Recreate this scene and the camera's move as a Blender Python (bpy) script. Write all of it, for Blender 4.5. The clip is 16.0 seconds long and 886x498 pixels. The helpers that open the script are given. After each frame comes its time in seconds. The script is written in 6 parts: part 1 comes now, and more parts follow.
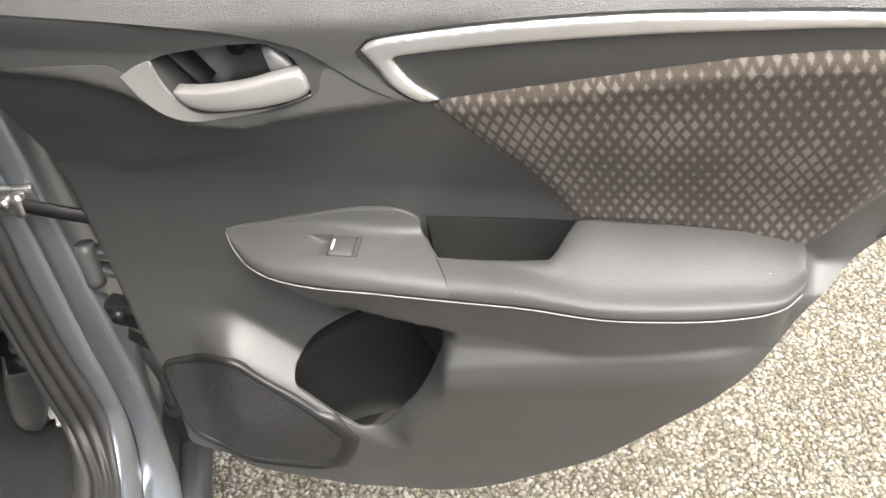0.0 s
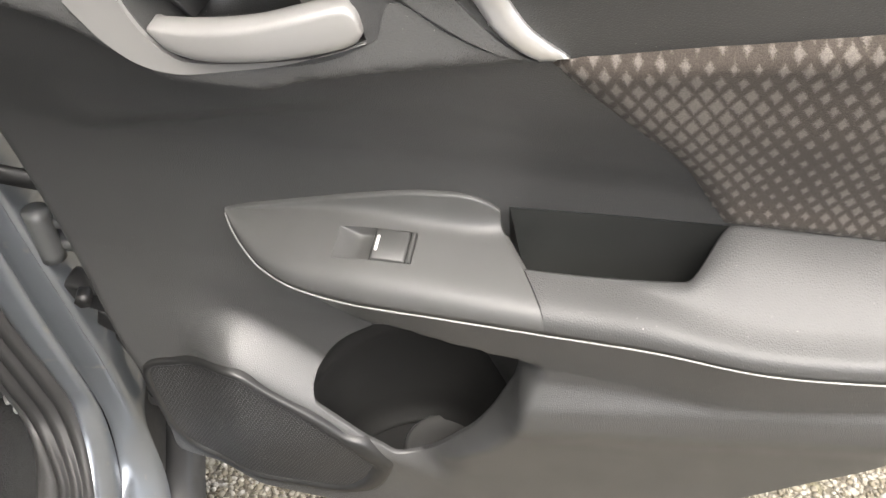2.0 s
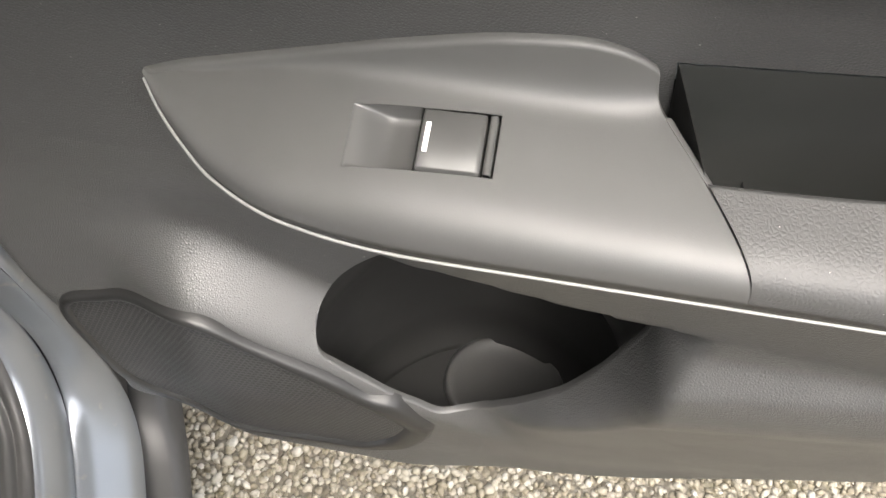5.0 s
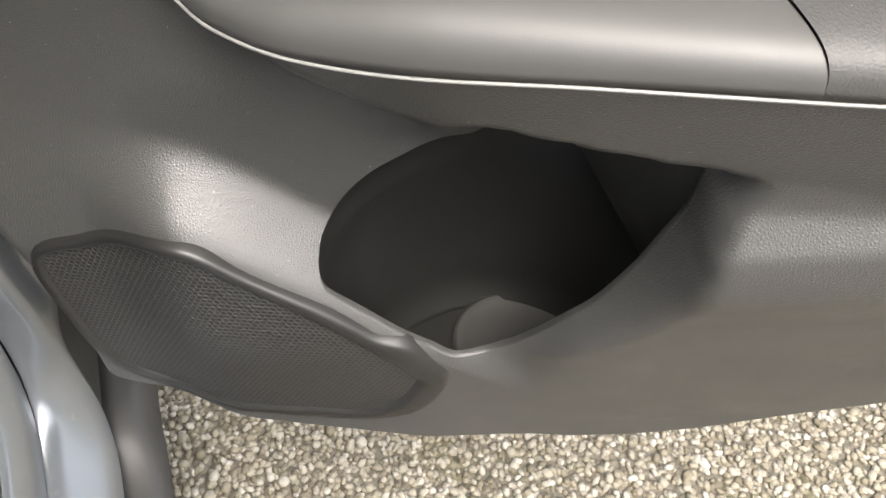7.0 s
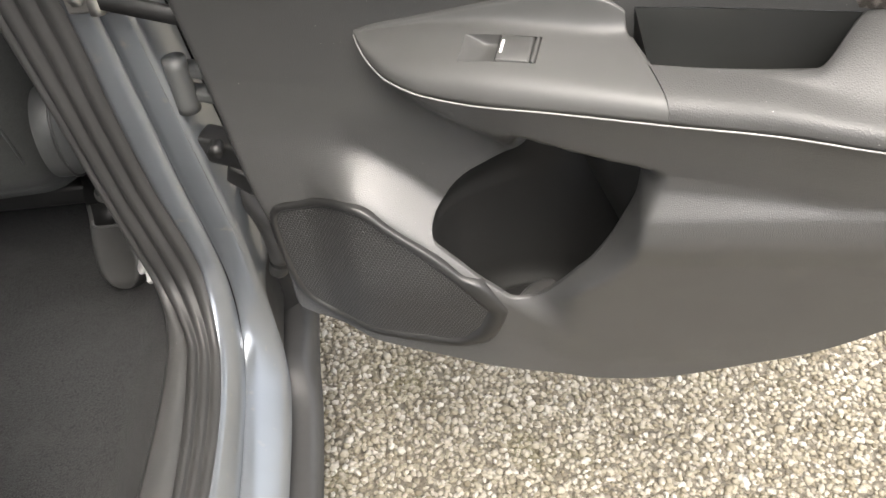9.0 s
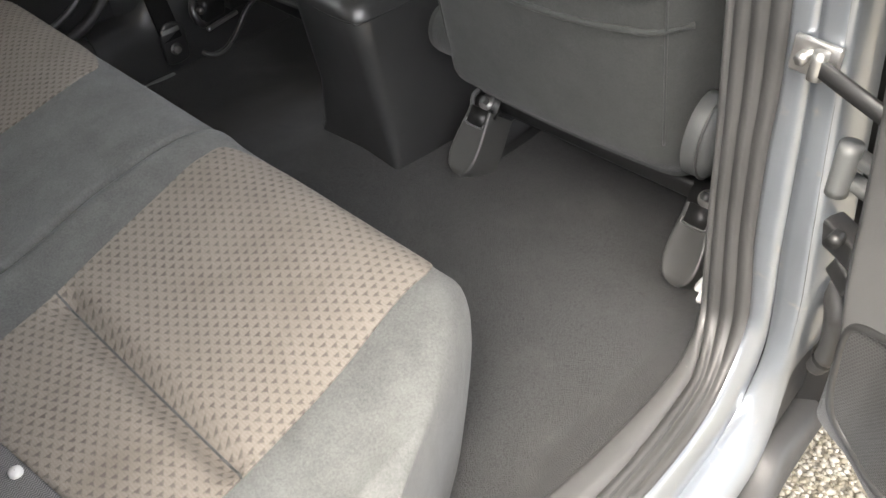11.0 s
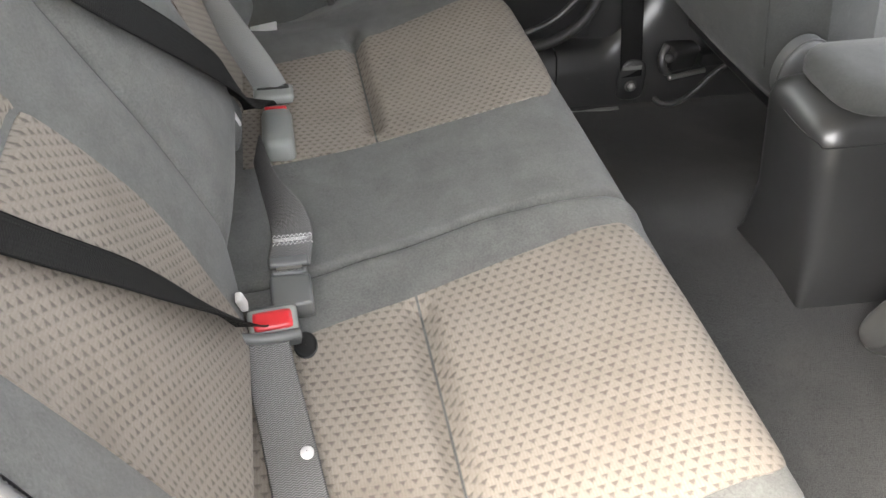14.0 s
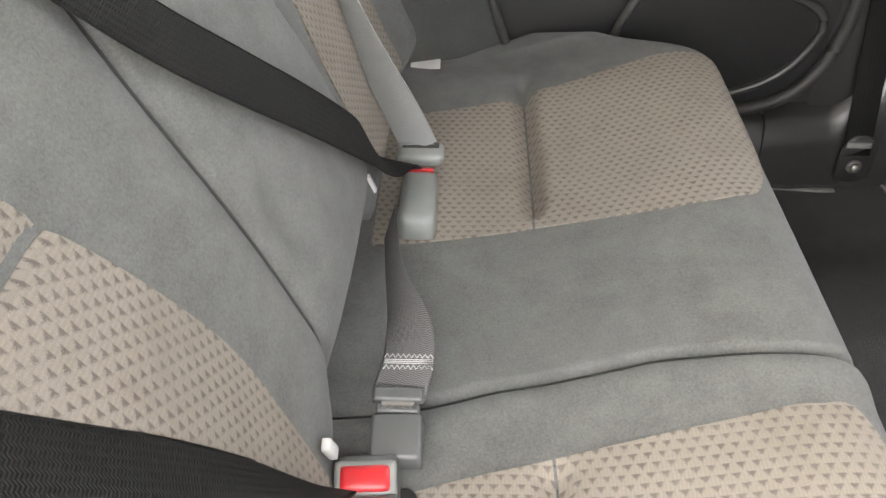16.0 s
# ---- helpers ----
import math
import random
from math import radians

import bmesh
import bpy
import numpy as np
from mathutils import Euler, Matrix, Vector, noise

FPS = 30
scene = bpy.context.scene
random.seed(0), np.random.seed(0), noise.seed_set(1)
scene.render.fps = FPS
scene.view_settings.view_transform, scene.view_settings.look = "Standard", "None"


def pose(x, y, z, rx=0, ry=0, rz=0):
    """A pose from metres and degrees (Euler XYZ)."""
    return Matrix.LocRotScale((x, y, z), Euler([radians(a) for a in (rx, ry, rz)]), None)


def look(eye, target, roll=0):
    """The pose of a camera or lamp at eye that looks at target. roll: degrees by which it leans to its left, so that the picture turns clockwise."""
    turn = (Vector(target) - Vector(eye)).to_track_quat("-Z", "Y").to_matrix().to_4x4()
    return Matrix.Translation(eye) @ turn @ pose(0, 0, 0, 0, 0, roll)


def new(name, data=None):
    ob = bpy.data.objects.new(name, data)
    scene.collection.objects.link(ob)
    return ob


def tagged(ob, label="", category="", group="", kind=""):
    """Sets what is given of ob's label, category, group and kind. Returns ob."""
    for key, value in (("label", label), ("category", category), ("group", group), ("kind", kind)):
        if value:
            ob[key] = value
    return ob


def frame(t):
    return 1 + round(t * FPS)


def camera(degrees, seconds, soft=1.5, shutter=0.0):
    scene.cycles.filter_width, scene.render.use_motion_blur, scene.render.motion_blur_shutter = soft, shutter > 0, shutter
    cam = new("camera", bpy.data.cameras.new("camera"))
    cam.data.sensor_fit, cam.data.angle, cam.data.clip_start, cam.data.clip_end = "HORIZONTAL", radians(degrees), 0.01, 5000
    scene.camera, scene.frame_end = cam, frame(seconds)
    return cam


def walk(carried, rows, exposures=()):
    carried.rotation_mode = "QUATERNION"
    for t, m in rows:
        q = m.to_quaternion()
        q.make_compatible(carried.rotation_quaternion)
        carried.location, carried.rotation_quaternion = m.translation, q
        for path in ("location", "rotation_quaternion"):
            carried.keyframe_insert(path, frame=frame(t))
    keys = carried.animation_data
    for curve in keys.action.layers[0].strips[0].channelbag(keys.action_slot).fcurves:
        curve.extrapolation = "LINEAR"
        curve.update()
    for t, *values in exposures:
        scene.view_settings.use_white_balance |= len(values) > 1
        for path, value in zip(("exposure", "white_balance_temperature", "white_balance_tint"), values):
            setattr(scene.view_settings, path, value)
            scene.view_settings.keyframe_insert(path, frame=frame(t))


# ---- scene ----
cam = camera(55.7, 16.0)
PATH = [
    (0, (0.057, 0.04, 1.108), (0.299, 1.655, -0.047), -2.5),
    (0.5, (0.053, 0.056, 1.098), (0.3, 1.665, -0.064), -2.0),
    (1, (0.052, 0.111, 1.088), (0.29, 1.685, -0.123), -1.4),
    (1.5, (0.038, 0.182, 1.066), (0.278, 1.704, -0.209), -0.8),
    (2, (0.03, 0.256, 1.044), (0.269, 1.708, -0.31), -0.3),
    (2.5, (0.028, 0.317, 1.021), (0.268, 1.688, -0.415), 0.0),
    (3, (0.027, 0.373, 1.0), (0.261, 1.665, -0.508), 0.5),
    (5.3, (0.021, 0.454, 0.895), (0.235, 1.567, -0.753), -1.3),
    (5.5, (0.019, 0.455, 0.889), (0.242, 1.567, -0.758), -1.6),
    (6, (0.017, 0.452, 0.872), (0.258, 1.572, -0.767), -2.1),
    (6.5, (0.009, 0.438, 0.851), (0.279, 1.594, -0.758), -2.0),
    (7, (-0.01, 0.417, 0.835), (0.318, 1.654, -0.702), -0.7),
    (7.5, (-0.02, 0.369, 0.851), (0.341, 1.674, -0.62), -0.9),
    (8, (-0.014, 0.287, 0.891), (0.334, 1.656, -0.525), -3.0),
    (8.2, (-0.001, 0.255, 0.91), (0.314, 1.658, -0.48), -4.2),
    (10.3, (-0.015, 0.136, 1.003), (-0.759, 1.452, -0.307), -3.2),
    (10.5, (-0.028, 0.146, 1.006), (-0.881, 1.39, -0.308), -3.2),
    (11, (-0.035, 0.167, 1.026), (-1.113, 1.219, -0.289), -2.8),
    (11.5, (-0.019, 0.184, 1.043), (-1.274, 1.019, -0.272), -2.2),
    (12, (-0.013, 0.172, 1.05), (-1.383, 0.824, -0.254), -1.7),
    (12.5, (-0.019, 0.172, 1.049), (-1.445, 0.714, -0.245), -0.3),
    (13, (-0.016, 0.192, 1.057), (-1.481, 0.652, -0.224), 1.0),
    (13.5, (-0.075, 0.205, 1.062), (-1.567, 0.587, -0.214), 1.5),
    (14, (-0.131, 0.216, 1.051), (-1.633, 0.54, -0.23), 1.6),
    (14.5, (-0.182, 0.224, 1.051), (-1.688, 0.498, -0.236), 1.8),
    (15, (-0.22, 0.228, 1.047), (-1.737, 0.426, -0.241), 1.4),
    (15.5, (-0.289, 0.248, 1.03), (-1.819, 0.357, -0.254), 1.0),
    (16, (-0.371, 0.25, 1.01), (-1.908, 0.206, -0.268), 0.1),
]
walk(cam, [(t, look(eye, target, roll)) for t, eye, target, roll in PATH], [(0, 2.5, 6700, 10), (8.2, 2.4, 6800, 10), (10.3, 3.25, 6850, 10), (11.5, 3.95, 6950, 10), (12.5, 4.2, 7050, 10), (14, 4.55, 7100, 10), (16, 4.95, 7400, 10)])

# ---- light ----
world = bpy.data.worlds.new("sky")
scene.world = world
world.use_nodes = True
wn = world.node_tree.nodes
sky = wn.new("ShaderNodeTexSky")
sky.sky_type = "NISHITA"
sky.sun_disc = False
SUN_ELEVATION, SUN_TURN = 62.0, 172.0
sky.sun_elevation = radians(SUN_ELEVATION)
sky.sun_rotation = radians(SUN_TURN)
sky.air_density, sky.dust_density, sky.ozone_density = 0.7, 5.0, 0.4
haze = wn.new("ShaderNodeHueSaturation")
haze.inputs["Saturation"].default_value = 0.4
world.node_tree.links.new(sky.outputs[0], haze.inputs["Color"])
world.node_tree.links.new(haze.outputs[0], wn["Background"].inputs[0])
wn["Background"].inputs[1].default_value = 0.15
sun = new("sun", bpy.data.lights.new("sun", "SUN"))
sun.data.energy, sun.data.angle, sun.data.color = 0.6, radians(50), (1.0, 0.972, 0.91)
a_el, a_az = radians(SUN_ELEVATION), radians(SUN_TURN)
sun.matrix_world = look((0, 0, 6), (-math.cos(a_el) * math.sin(a_az), -math.cos(a_el) * math.cos(a_az), 6 - math.sin(a_el)))


# ---- materials ----
def rgb(c):
    return (*c, 1.0) if len(c) == 3 else c


class Mat:
    """A small builder of node materials."""

    def __init__(self, name, rough=0.5, metal=0.0, spec=0.5):
        self.m = bpy.data.materials.new(name)
        self.m.use_nodes = True
        self.t = self.m.node_tree
        self.b = self.t.nodes["Principled BSDF"]
        self.b.inputs["Roughness"].default_value = rough
        self.b.inputs["Metallic"].default_value = metal
        self.b.inputs["Specular IOR Level"].default_value = spec
        self.co = self.t.nodes.new("ShaderNodeTexCoord").outputs["Object"]

    def link(self, a, b):
        self.t.links.new(a, b)

    def put(self, socket, value):
        if hasattr(value, "links"):
            self.link(value, socket)
        else:
            socket.default_value = value

    def math(self, op, a, b=0.0, c=0.0):
        n = self.t.nodes.new("ShaderNodeMath")
        n.operation = op
        for i, v in enumerate((a, b, c)):
            self.put(n.inputs[i], v)
        return n.outputs[0]

    def axes(self):
        n = self.t.nodes.new("ShaderNodeSeparateXYZ")
        self.link(self.co, n.inputs[0])
        return n.outputs

    def noise(self, scale, detail=3.0, rough=0.55, stretch=None):
        n = self.t.nodes.new("ShaderNodeTexNoise")
        n.inputs["Scale"].default_value = scale
        n.inputs["Detail"].default_value = detail
        n.inputs["Roughness"].default_value = rough
        co = self.co
        if stretch:
            mp = self.t.nodes.new("ShaderNodeMapping")
            mp.inputs["Scale"].default_value = stretch
            self.link(co, mp.inputs[0])
            co = mp.outputs[0]
        self.link(co, n.inputs["Vector"])
        return n.outputs["Fac"]

    def cells(self, scale, feature="F1", out="Distance", rnd=1.0):
        n = self.t.nodes.new("ShaderNodeTexVoronoi")
        n.feature = feature
        n.inputs["Scale"].default_value = scale
        n.inputs["Randomness"].default_value = rnd
        self.link(self.co, n.inputs["Vector"])
        return n.outputs[out]

    def ramp(self, fac, stops):
        n = self.t.nodes.new("ShaderNodeValToRGB")
        r = n.color_ramp
        while len(r.elements) < len(stops):
            r.elements.new(0.5)
        for e, (p, c) in zip(r.elements, stops):
            e.position, e.color = p, rgb(c)
        self.put(n.inputs[0], fac)
        return n.outputs[0]

    def mix(self, fac, a, b):
        n = self.t.nodes.new("ShaderNodeMix")
        n.data_type = "RGBA"
        self.put(n.inputs["Factor"], fac)
        for s, v in ((n.inputs[6], a), (n.inputs[7], b)):
            self.put(s, v if hasattr(v, "links") else rgb(v))
        return n.outputs[2]

    def step(self, v, lo, hi):
        n = self.t.nodes.new("ShaderNodeMapRange")
        n.interpolation_type = "SMOOTHSTEP"
        self.put(n.inputs[0], v)
        n.inputs[1].default_value, n.inputs[2].default_value = lo, hi
        return n.outputs[0]

    def color(self, c):
        self.put(self.b.inputs["Base Color"], c if hasattr(c, "links") else rgb(c))
        return self

    def rough(self, v):
        self.put(self.b.inputs["Roughness"], v)
        return self

    def bump(self, height, strength=0.3, distance=0.001):
        n = self.t.nodes.new("ShaderNodeBump")
        n.inputs["Strength"].default_value = strength
        n.inputs["Distance"].default_value = distance
        self.put(n.inputs["Height"], height)
        if self.b.inputs["Normal"].links:
            self.link(self.b.inputs["Normal"].links[0].from_socket, n.inputs["Normal"])
        self.link(n.outputs[0], self.b.inputs["Normal"])
        return self

    def sheen(self, w, r=0.5):
        self.b.inputs["Sheen Weight"].default_value = w
        self.b.inputs["Sheen Roughness"].default_value = r
        return self


def grained(name, dark, light, rough, cell=520, depth=0.5, spec=0.5, metal=0.0):
    m = Mat(name, rough, metal, spec)
    m.color(m.ramp(m.noise(9, 5), [(0.3, dark), (0.7, light)]))
    m.rough(m.math("MULTIPLY_ADD", m.noise(24, 4), 0.16, rough - 0.08))
    m.bump(m.cells(cell, "DISTANCE_TO_EDGE"), depth, 0.0006)
    m.bump(m.noise(2600, 2), 0.12, 0.0003)
    dust = m.step(m.noise(900, 1, 0.3), 0.815, 0.825)
    m.color(m.mix(dust, m.b.inputs["Base Color"].links[0].from_socket, (0.30, 0.29, 0.27)))
    return m.m


def smooth_plastic(name, dark, light, rough, spec=0.5, metal=0.0, coat=0.0):
    m = Mat(name, rough, metal, spec)
    m.color(m.ramp(m.noise(14, 4), [(0.3, dark), (0.7, light)]))
    m.rough(m.math("MULTIPLY_ADD", m.noise(60, 4), 0.12, rough - 0.06))
    m.bump(m.noise(1800, 2), 0.15, 0.0002)
    m.b.inputs["Coat Weight"].default_value = coat
    return m.m


MAT_DOOR = grained("charcoal_grained_plastic", (0.042, 0.042, 0.0417), (0.051, 0.051, 0.0503), 0.37, 760, 0.5, 0.7)
MAT_TOP = grained("charcoal_leather_grain", (0.064, 0.064, 0.063), (0.078, 0.078, 0.076), 0.42, 800, 0.8, 0.6)
MAT_PAD = grained("soft_armrest_skin", (0.046, 0.046, 0.0455), (0.055, 0.055, 0.054), 0.50, 620, 0.40, 0.5)
MAT_BEZEL = smooth_plastic("grey_satin_plastic", (0.056, 0.056, 0.0545), (0.066, 0.066, 0.0645), 0.50, 0.6)
MAT_SWITCH = smooth_plastic("switch_plastic", (0.050, 0.050, 0.049), (0.058, 0.058, 0.0565), 0.40, 0.6)
MAT_ACCENT = smooth_plastic("dark_satin_accent", (0.017, 0.018, 0.017), (0.022, 0.0225, 0.0215), 0.36)
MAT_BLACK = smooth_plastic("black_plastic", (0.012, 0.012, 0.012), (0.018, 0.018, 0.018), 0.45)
MAT_BASE = smooth_plastic("cup_base_plastic", (0.042, 0.042, 0.0415), (0.050, 0.050, 0.049), 0.36)
MAT_RIM = smooth_plastic("speaker_rim_plastic", (0.013, 0.013, 0.013), (0.017, 0.017, 0.0167), 0.40)
# pocket plastic set darker than the door's, so its shade is in the colour
MAT_WELL = smooth_plastic("shade_toned_pocket_plastic", (0.013, 0.013, 0.0128), (0.017, 0.017, 0.0167), 0.42, 0.35)
MAT_EDGE = smooth_plastic("pale_moulding_edge", (0.18, 0.18, 0.176), (0.22, 0.22, 0.215), 0.35)
MAT_SILVER = smooth_plastic("satin_silver_trim", (0.52, 0.52, 0.51), (0.60, 0.59, 0.58), 0.32, 0.5, 0.7)
MAT_HANDLE = smooth_plastic("satin_chrome_handle", (0.25, 0.246, 0.238), (0.30, 0.294, 0.284), 0.34, 0.5, 0.4)
MAT_STEEL = smooth_plastic("bare_steel", (0.42, 0.42, 0.41), (0.56, 0.55, 0.53), 0.3, 0.5, 0.9)
MAT_WHITE = smooth_plastic("white_plastic", (0.52, 0.52, 0.51), (0.58, 0.58, 0.565), 0.5)
MAT_RED = smooth_plastic("red_button_plastic", (0.42, 0.016, 0.022), (0.50, 0.022, 0.030), 0.32)
MAT_BUCKLE = smooth_plastic("grey_buckle_plastic", (0.075, 0.078, 0.078), (0.09, 0.093, 0.092), 0.42)
MAT_BUCKLE_L = smooth_plastic("pale_grey_buckle_plastic", (0.19, 0.20, 0.192), (0.22, 0.23, 0.22), 0.4)
MAT_FLANGE = smooth_plastic("dusty_grey_flange", (0.085, 0.086, 0.086), (0.12, 0.12, 0.118), 0.4)
MAT_RUBBER = smooth_plastic("black_rubber_seal", (0.030, 0.030, 0.0295), (0.042, 0.0415, 0.041), 0.5, 0.4)
MAT_TRIMBLACK = grained("black_interior_trim", (0.025, 0.0255, 0.0255), (0.032, 0.032, 0.032), 0.33, 620, 0.12, 0.9)
MAT_SCUFF = grained("charcoal_scuff_plastic", (0.050, 0.050, 0.0495), (0.064, 0.063, 0.062), 0.42, 700, 0.4)
MAT_FOOT = smooth_plastic("dark_grey_foot_plastic", (0.046, 0.046, 0.045), (0.056, 0.056, 0.054), 0.32)
MAT_LOUVRE = smooth_plastic("white_indicator", (0.7, 0.7, 0.68), (0.75, 0.75, 0.73), 0.5)


def paint():
    m = Mat("blue_grey_metallic_paint", 0.30, 0.6)
    flake = m.cells(1500, "F1", "Color")
    base = m.ramp(m.noise(6, 3), [(0.3, (0.175, 0.190, 0.209)), (0.7, (0.225, 0.243, 0.265))])
    m.color(m.mix(m.step(m.noise(55, 5), 0.62, 0.8), base, (0.27, 0.265, 0.245)))
    m.b.inputs["Coat Weight"].default_value = 1.0
    m.b.inputs["Coat Roughness"].default_value = 0.04
    m.bump(flake, 0.05, 0.0002)
    m.bump(m.noise(16, 2), 0.12, 0.003)
    return m.m


def door_cloth():
    m = Mat("brown_cloth_with_light_diamonds", 0.85, 0, 0.25)
    x, _, z = m.axes()
    warp = m.math("MULTIPLY_ADD", m.noise(30, 2), 0.35, -0.17)
    a = m.math("ADD", m.math("ADD", m.math("MULTIPLY", x, 102.7), m.math("MULTIPLY", z, 15.7)), warp)
    b = m.math("ADD", m.math("MULTIPLY", z, -58.0), m.math("MULTIPLY", x, 5.44))
    p = m.math("FRACT", m.math("ADD", a, b))
    q = m.math("FRACT", m.math("SUBTRACT", a, b))
    pd = m.math("ABSOLUTE", m.math("SUBTRACT", p, 0.5))
    qd = m.math("ABSOLUTE", m.math("SUBTRACT", q, 0.5))
    size = m.math("MULTIPLY_ADD", m.noise(17, 3), 0.62, -0.07)
    edge = m.math("SUBTRACT", size, m.math("MAXIMUM", pd, qd))
    fuzz = m.math("MULTIPLY_ADD", m.noise(1100, 4), 0.34, -0.17)
    dia = m.step(m.math("ADD", edge, fuzz), -0.12, 0.12)
    fibre = m.noise(1400, 3)
    dark = m.ramp(fibre, [(0.25, (0.034, 0.028, 0.023)), (0.75, (0.076, 0.063, 0.052))])
    light = m.ramp(fibre, [(0.25, (0.105, 0.093, 0.081)), (0.75, (0.190, 0.170, 0.150))])
    m.color(m.mix(dia, dark, light)).sheen(0.08, 0.5)
    m.bump(dia, 0.35, 0.0008)
    m.bump(fibre, 0.5, 0.0006)
    return m.m


def seat_cloth(name, rotate, size=1.0):
    """Beige woven cloth with rows of small dark triangles. rotate: which axes carry the rows."""
    m = Mat(name, 0.88, 0, 0.2)
    x, y, z = m.axes()
    along, across = (y, x) if rotate == "flat" else (z, x)
    row = m.math("MULTIPLY", across, 1 / (0.0098 * size))
    shift = m.math("MULTIPLY", m.math("MODULO", m.math("ABSOLUTE", m.math("FLOOR", row)), 2.0), 0.5)
    wob = m.math("MULTIPLY_ADD", m.noise(40, 2), 0.25, -0.12)
    a = m.math("FRACT", m.math("ADD", m.math("ADD", m.math("MULTIPLY", along, 1 / (0.0120 * size)), shift), wob))
    f = m.math("FRACT", row)
    tri_w = m.math("MULTIPLY", m.math("SUBTRACT", 0.86, f), m.math("MULTIPLY_ADD", m.noise(17, 2), 0.5, 0.33))
    inside = m.math("SUBTRACT", tri_w, m.math("ABSOLUTE", m.math("SUBTRACT", a, 0.5)))
    fuzz = m.math("MULTIPLY_ADD", m.noise(900, 4), 0.60, -0.30)
    low = m.step(f, 0.12, 0.30)
    tri = m.math("MULTIPLY", m.step(m.math("ADD", inside, fuzz), -0.10, 0.16), low)
    fibre = m.noise(1600, 3)
    cloud = m.noise(7, 4)
    light = m.mix(cloud, m.ramp(fibre, [(0.25, (0.153, 0.136, 0.115)), (0.75, (0.267, 0.239, 0.204))]),
                  m.ramp(fibre, [(0.25, (0.185, 0.164, 0.140)), (0.75, (0.302, 0.272, 0.234))]))
    dark = m.ramp(fibre, [(0.25, (0.063, 0.054, 0.046)), (0.75, (0.121, 0.106, 0.090))])
    rib = m.math("PINGPONG", m.math("MULTIPLY", along, 620.0), 1.0)
    light = m.mix(m.math("MULTIPLY", rib, 0.22), light, (0.114, 0.098, 0.082))
    stain = m.math("MULTIPLY", m.step(m.noise(10, 5, 0.65), 0.46, 0.74), 0.42)
    light = m.mix(stain, light, (0.135, 0.113, 0.092))
    worn = m.math("MULTIPLY_ADD", m.noise(26, 4), 0.9, 0.30)
    m.color(m.mix(m.math("MULTIPLY", tri, worn), light, dark)).sheen(0.06, 0.5)
    m.bump(m.math("SUBTRACT", 1.0, tri), 0.3, 0.0008)
    m.bump(fibre, 0.5, 0.0007)
    return m.m


def suede(name, dark, light):
    m = Mat(name, 0.8, 0, 0.2)
    fibre = m.noise(1500, 3)
    cloud = m.math("MULTIPLY_ADD", m.noise(22, 5, 0.65), 0.32, m.math("MULTIPLY_ADD", m.noise(380, 4, 0.75), 0.45, m.math("MULTIPLY", fibre, 0.23)))
    m.color(m.ramp(cloud, [(0.38, dark), (0.62, light)])).sheen(0.12, 0.5)
    m.bump(m.noise(260, 4, 0.7), 0.35, 0.0012)
    m.bump(fibre, 0.45, 0.0006)
    m.bump(m.noise(60, 3), 0.15, 0.004)
    return m.m


def carpet(name, dark, light):
    m = Mat(name, 0.95, 0, 0.15)
    tuft = m.cells(620, "F1")
    dirt = m.noise(9, 6, 0.7)
    lint = m.step(m.noise(380, 4, 0.65), 0.64, 0.72)
    base = m.ramp(m.math("MULTIPLY_ADD", tuft, 0.6, m.math("MULTIPLY", m.noise(1200, 2), 0.4)), [(0.2, light), (0.8, dark)])
    base = m.mix(m.math("MULTIPLY", m.step(dirt, 0.50, 0.72), 0.6), base, (0.060, 0.060, 0.0585))
    m.color(m.mix(m.math("MULTIPLY", lint, 0.35), base, (0.13, 0.13, 0.125))).sheen(0.06, 0.6)
    m.bump(tuft, 0.7, 0.0015)
    return m.m


def webbing(name, dark, light):
    m = Mat(name, 0.62, 0, 0.18)
    w = m.t.nodes.new("ShaderNodeUVMap").outputs[0]
    s = m.t.nodes.new("ShaderNodeSeparateXYZ")
    m.link(w, s.inputs[0])
    zig = m.math("MULTIPLY", m.math("PINGPONG", m.math("MULTIPLY", s.outputs[1], 300.0), 1.0), 1.6)
    ribs = m.math("PINGPONG", m.math("ADD", m.math("MULTIPLY", s.outputs[0], 760.0), zig), 1.0)
    m.color(m.mix(m.math("MULTIPLY", ribs, 0.75), dark, light))
    m.bump(ribs, 0.8, 0.0009)
    return m.m


def mesh_grille():
    m = Mat("perforated_speaker_mesh", 0.5, 0, 0.5)
    x, _, z = m.axes()
    r = m.math("MULTIPLY", z, 1 / 0.0027)
    sh = m.math("MULTIPLY", m.math("MODULO", m.math("FLOOR", r), 2.0), 0.5)
    fa = m.math("SUBTRACT", m.math("FRACT", m.math("ADD", m.math("MULTIPLY", x, 1 / 0.0031), sh)), 0.5)
    fb = m.math("SUBTRACT", m.math("FRACT", r), 0.5)
    d = m.math("SQRT", m.math("ADD", m.math("MULTIPLY", fa, fa), m.math("MULTIPLY", fb, fb)))
    hole = m.step(d, 0.43, 0.33)
    m.color(m.mix(hole, (0.036, 0.036, 0.0355), (0.006, 0.006, 0.006)))
    m.bump(m.math("SUBTRACT", 1.0, hole), 0.8, 0.0008)
    return m.m


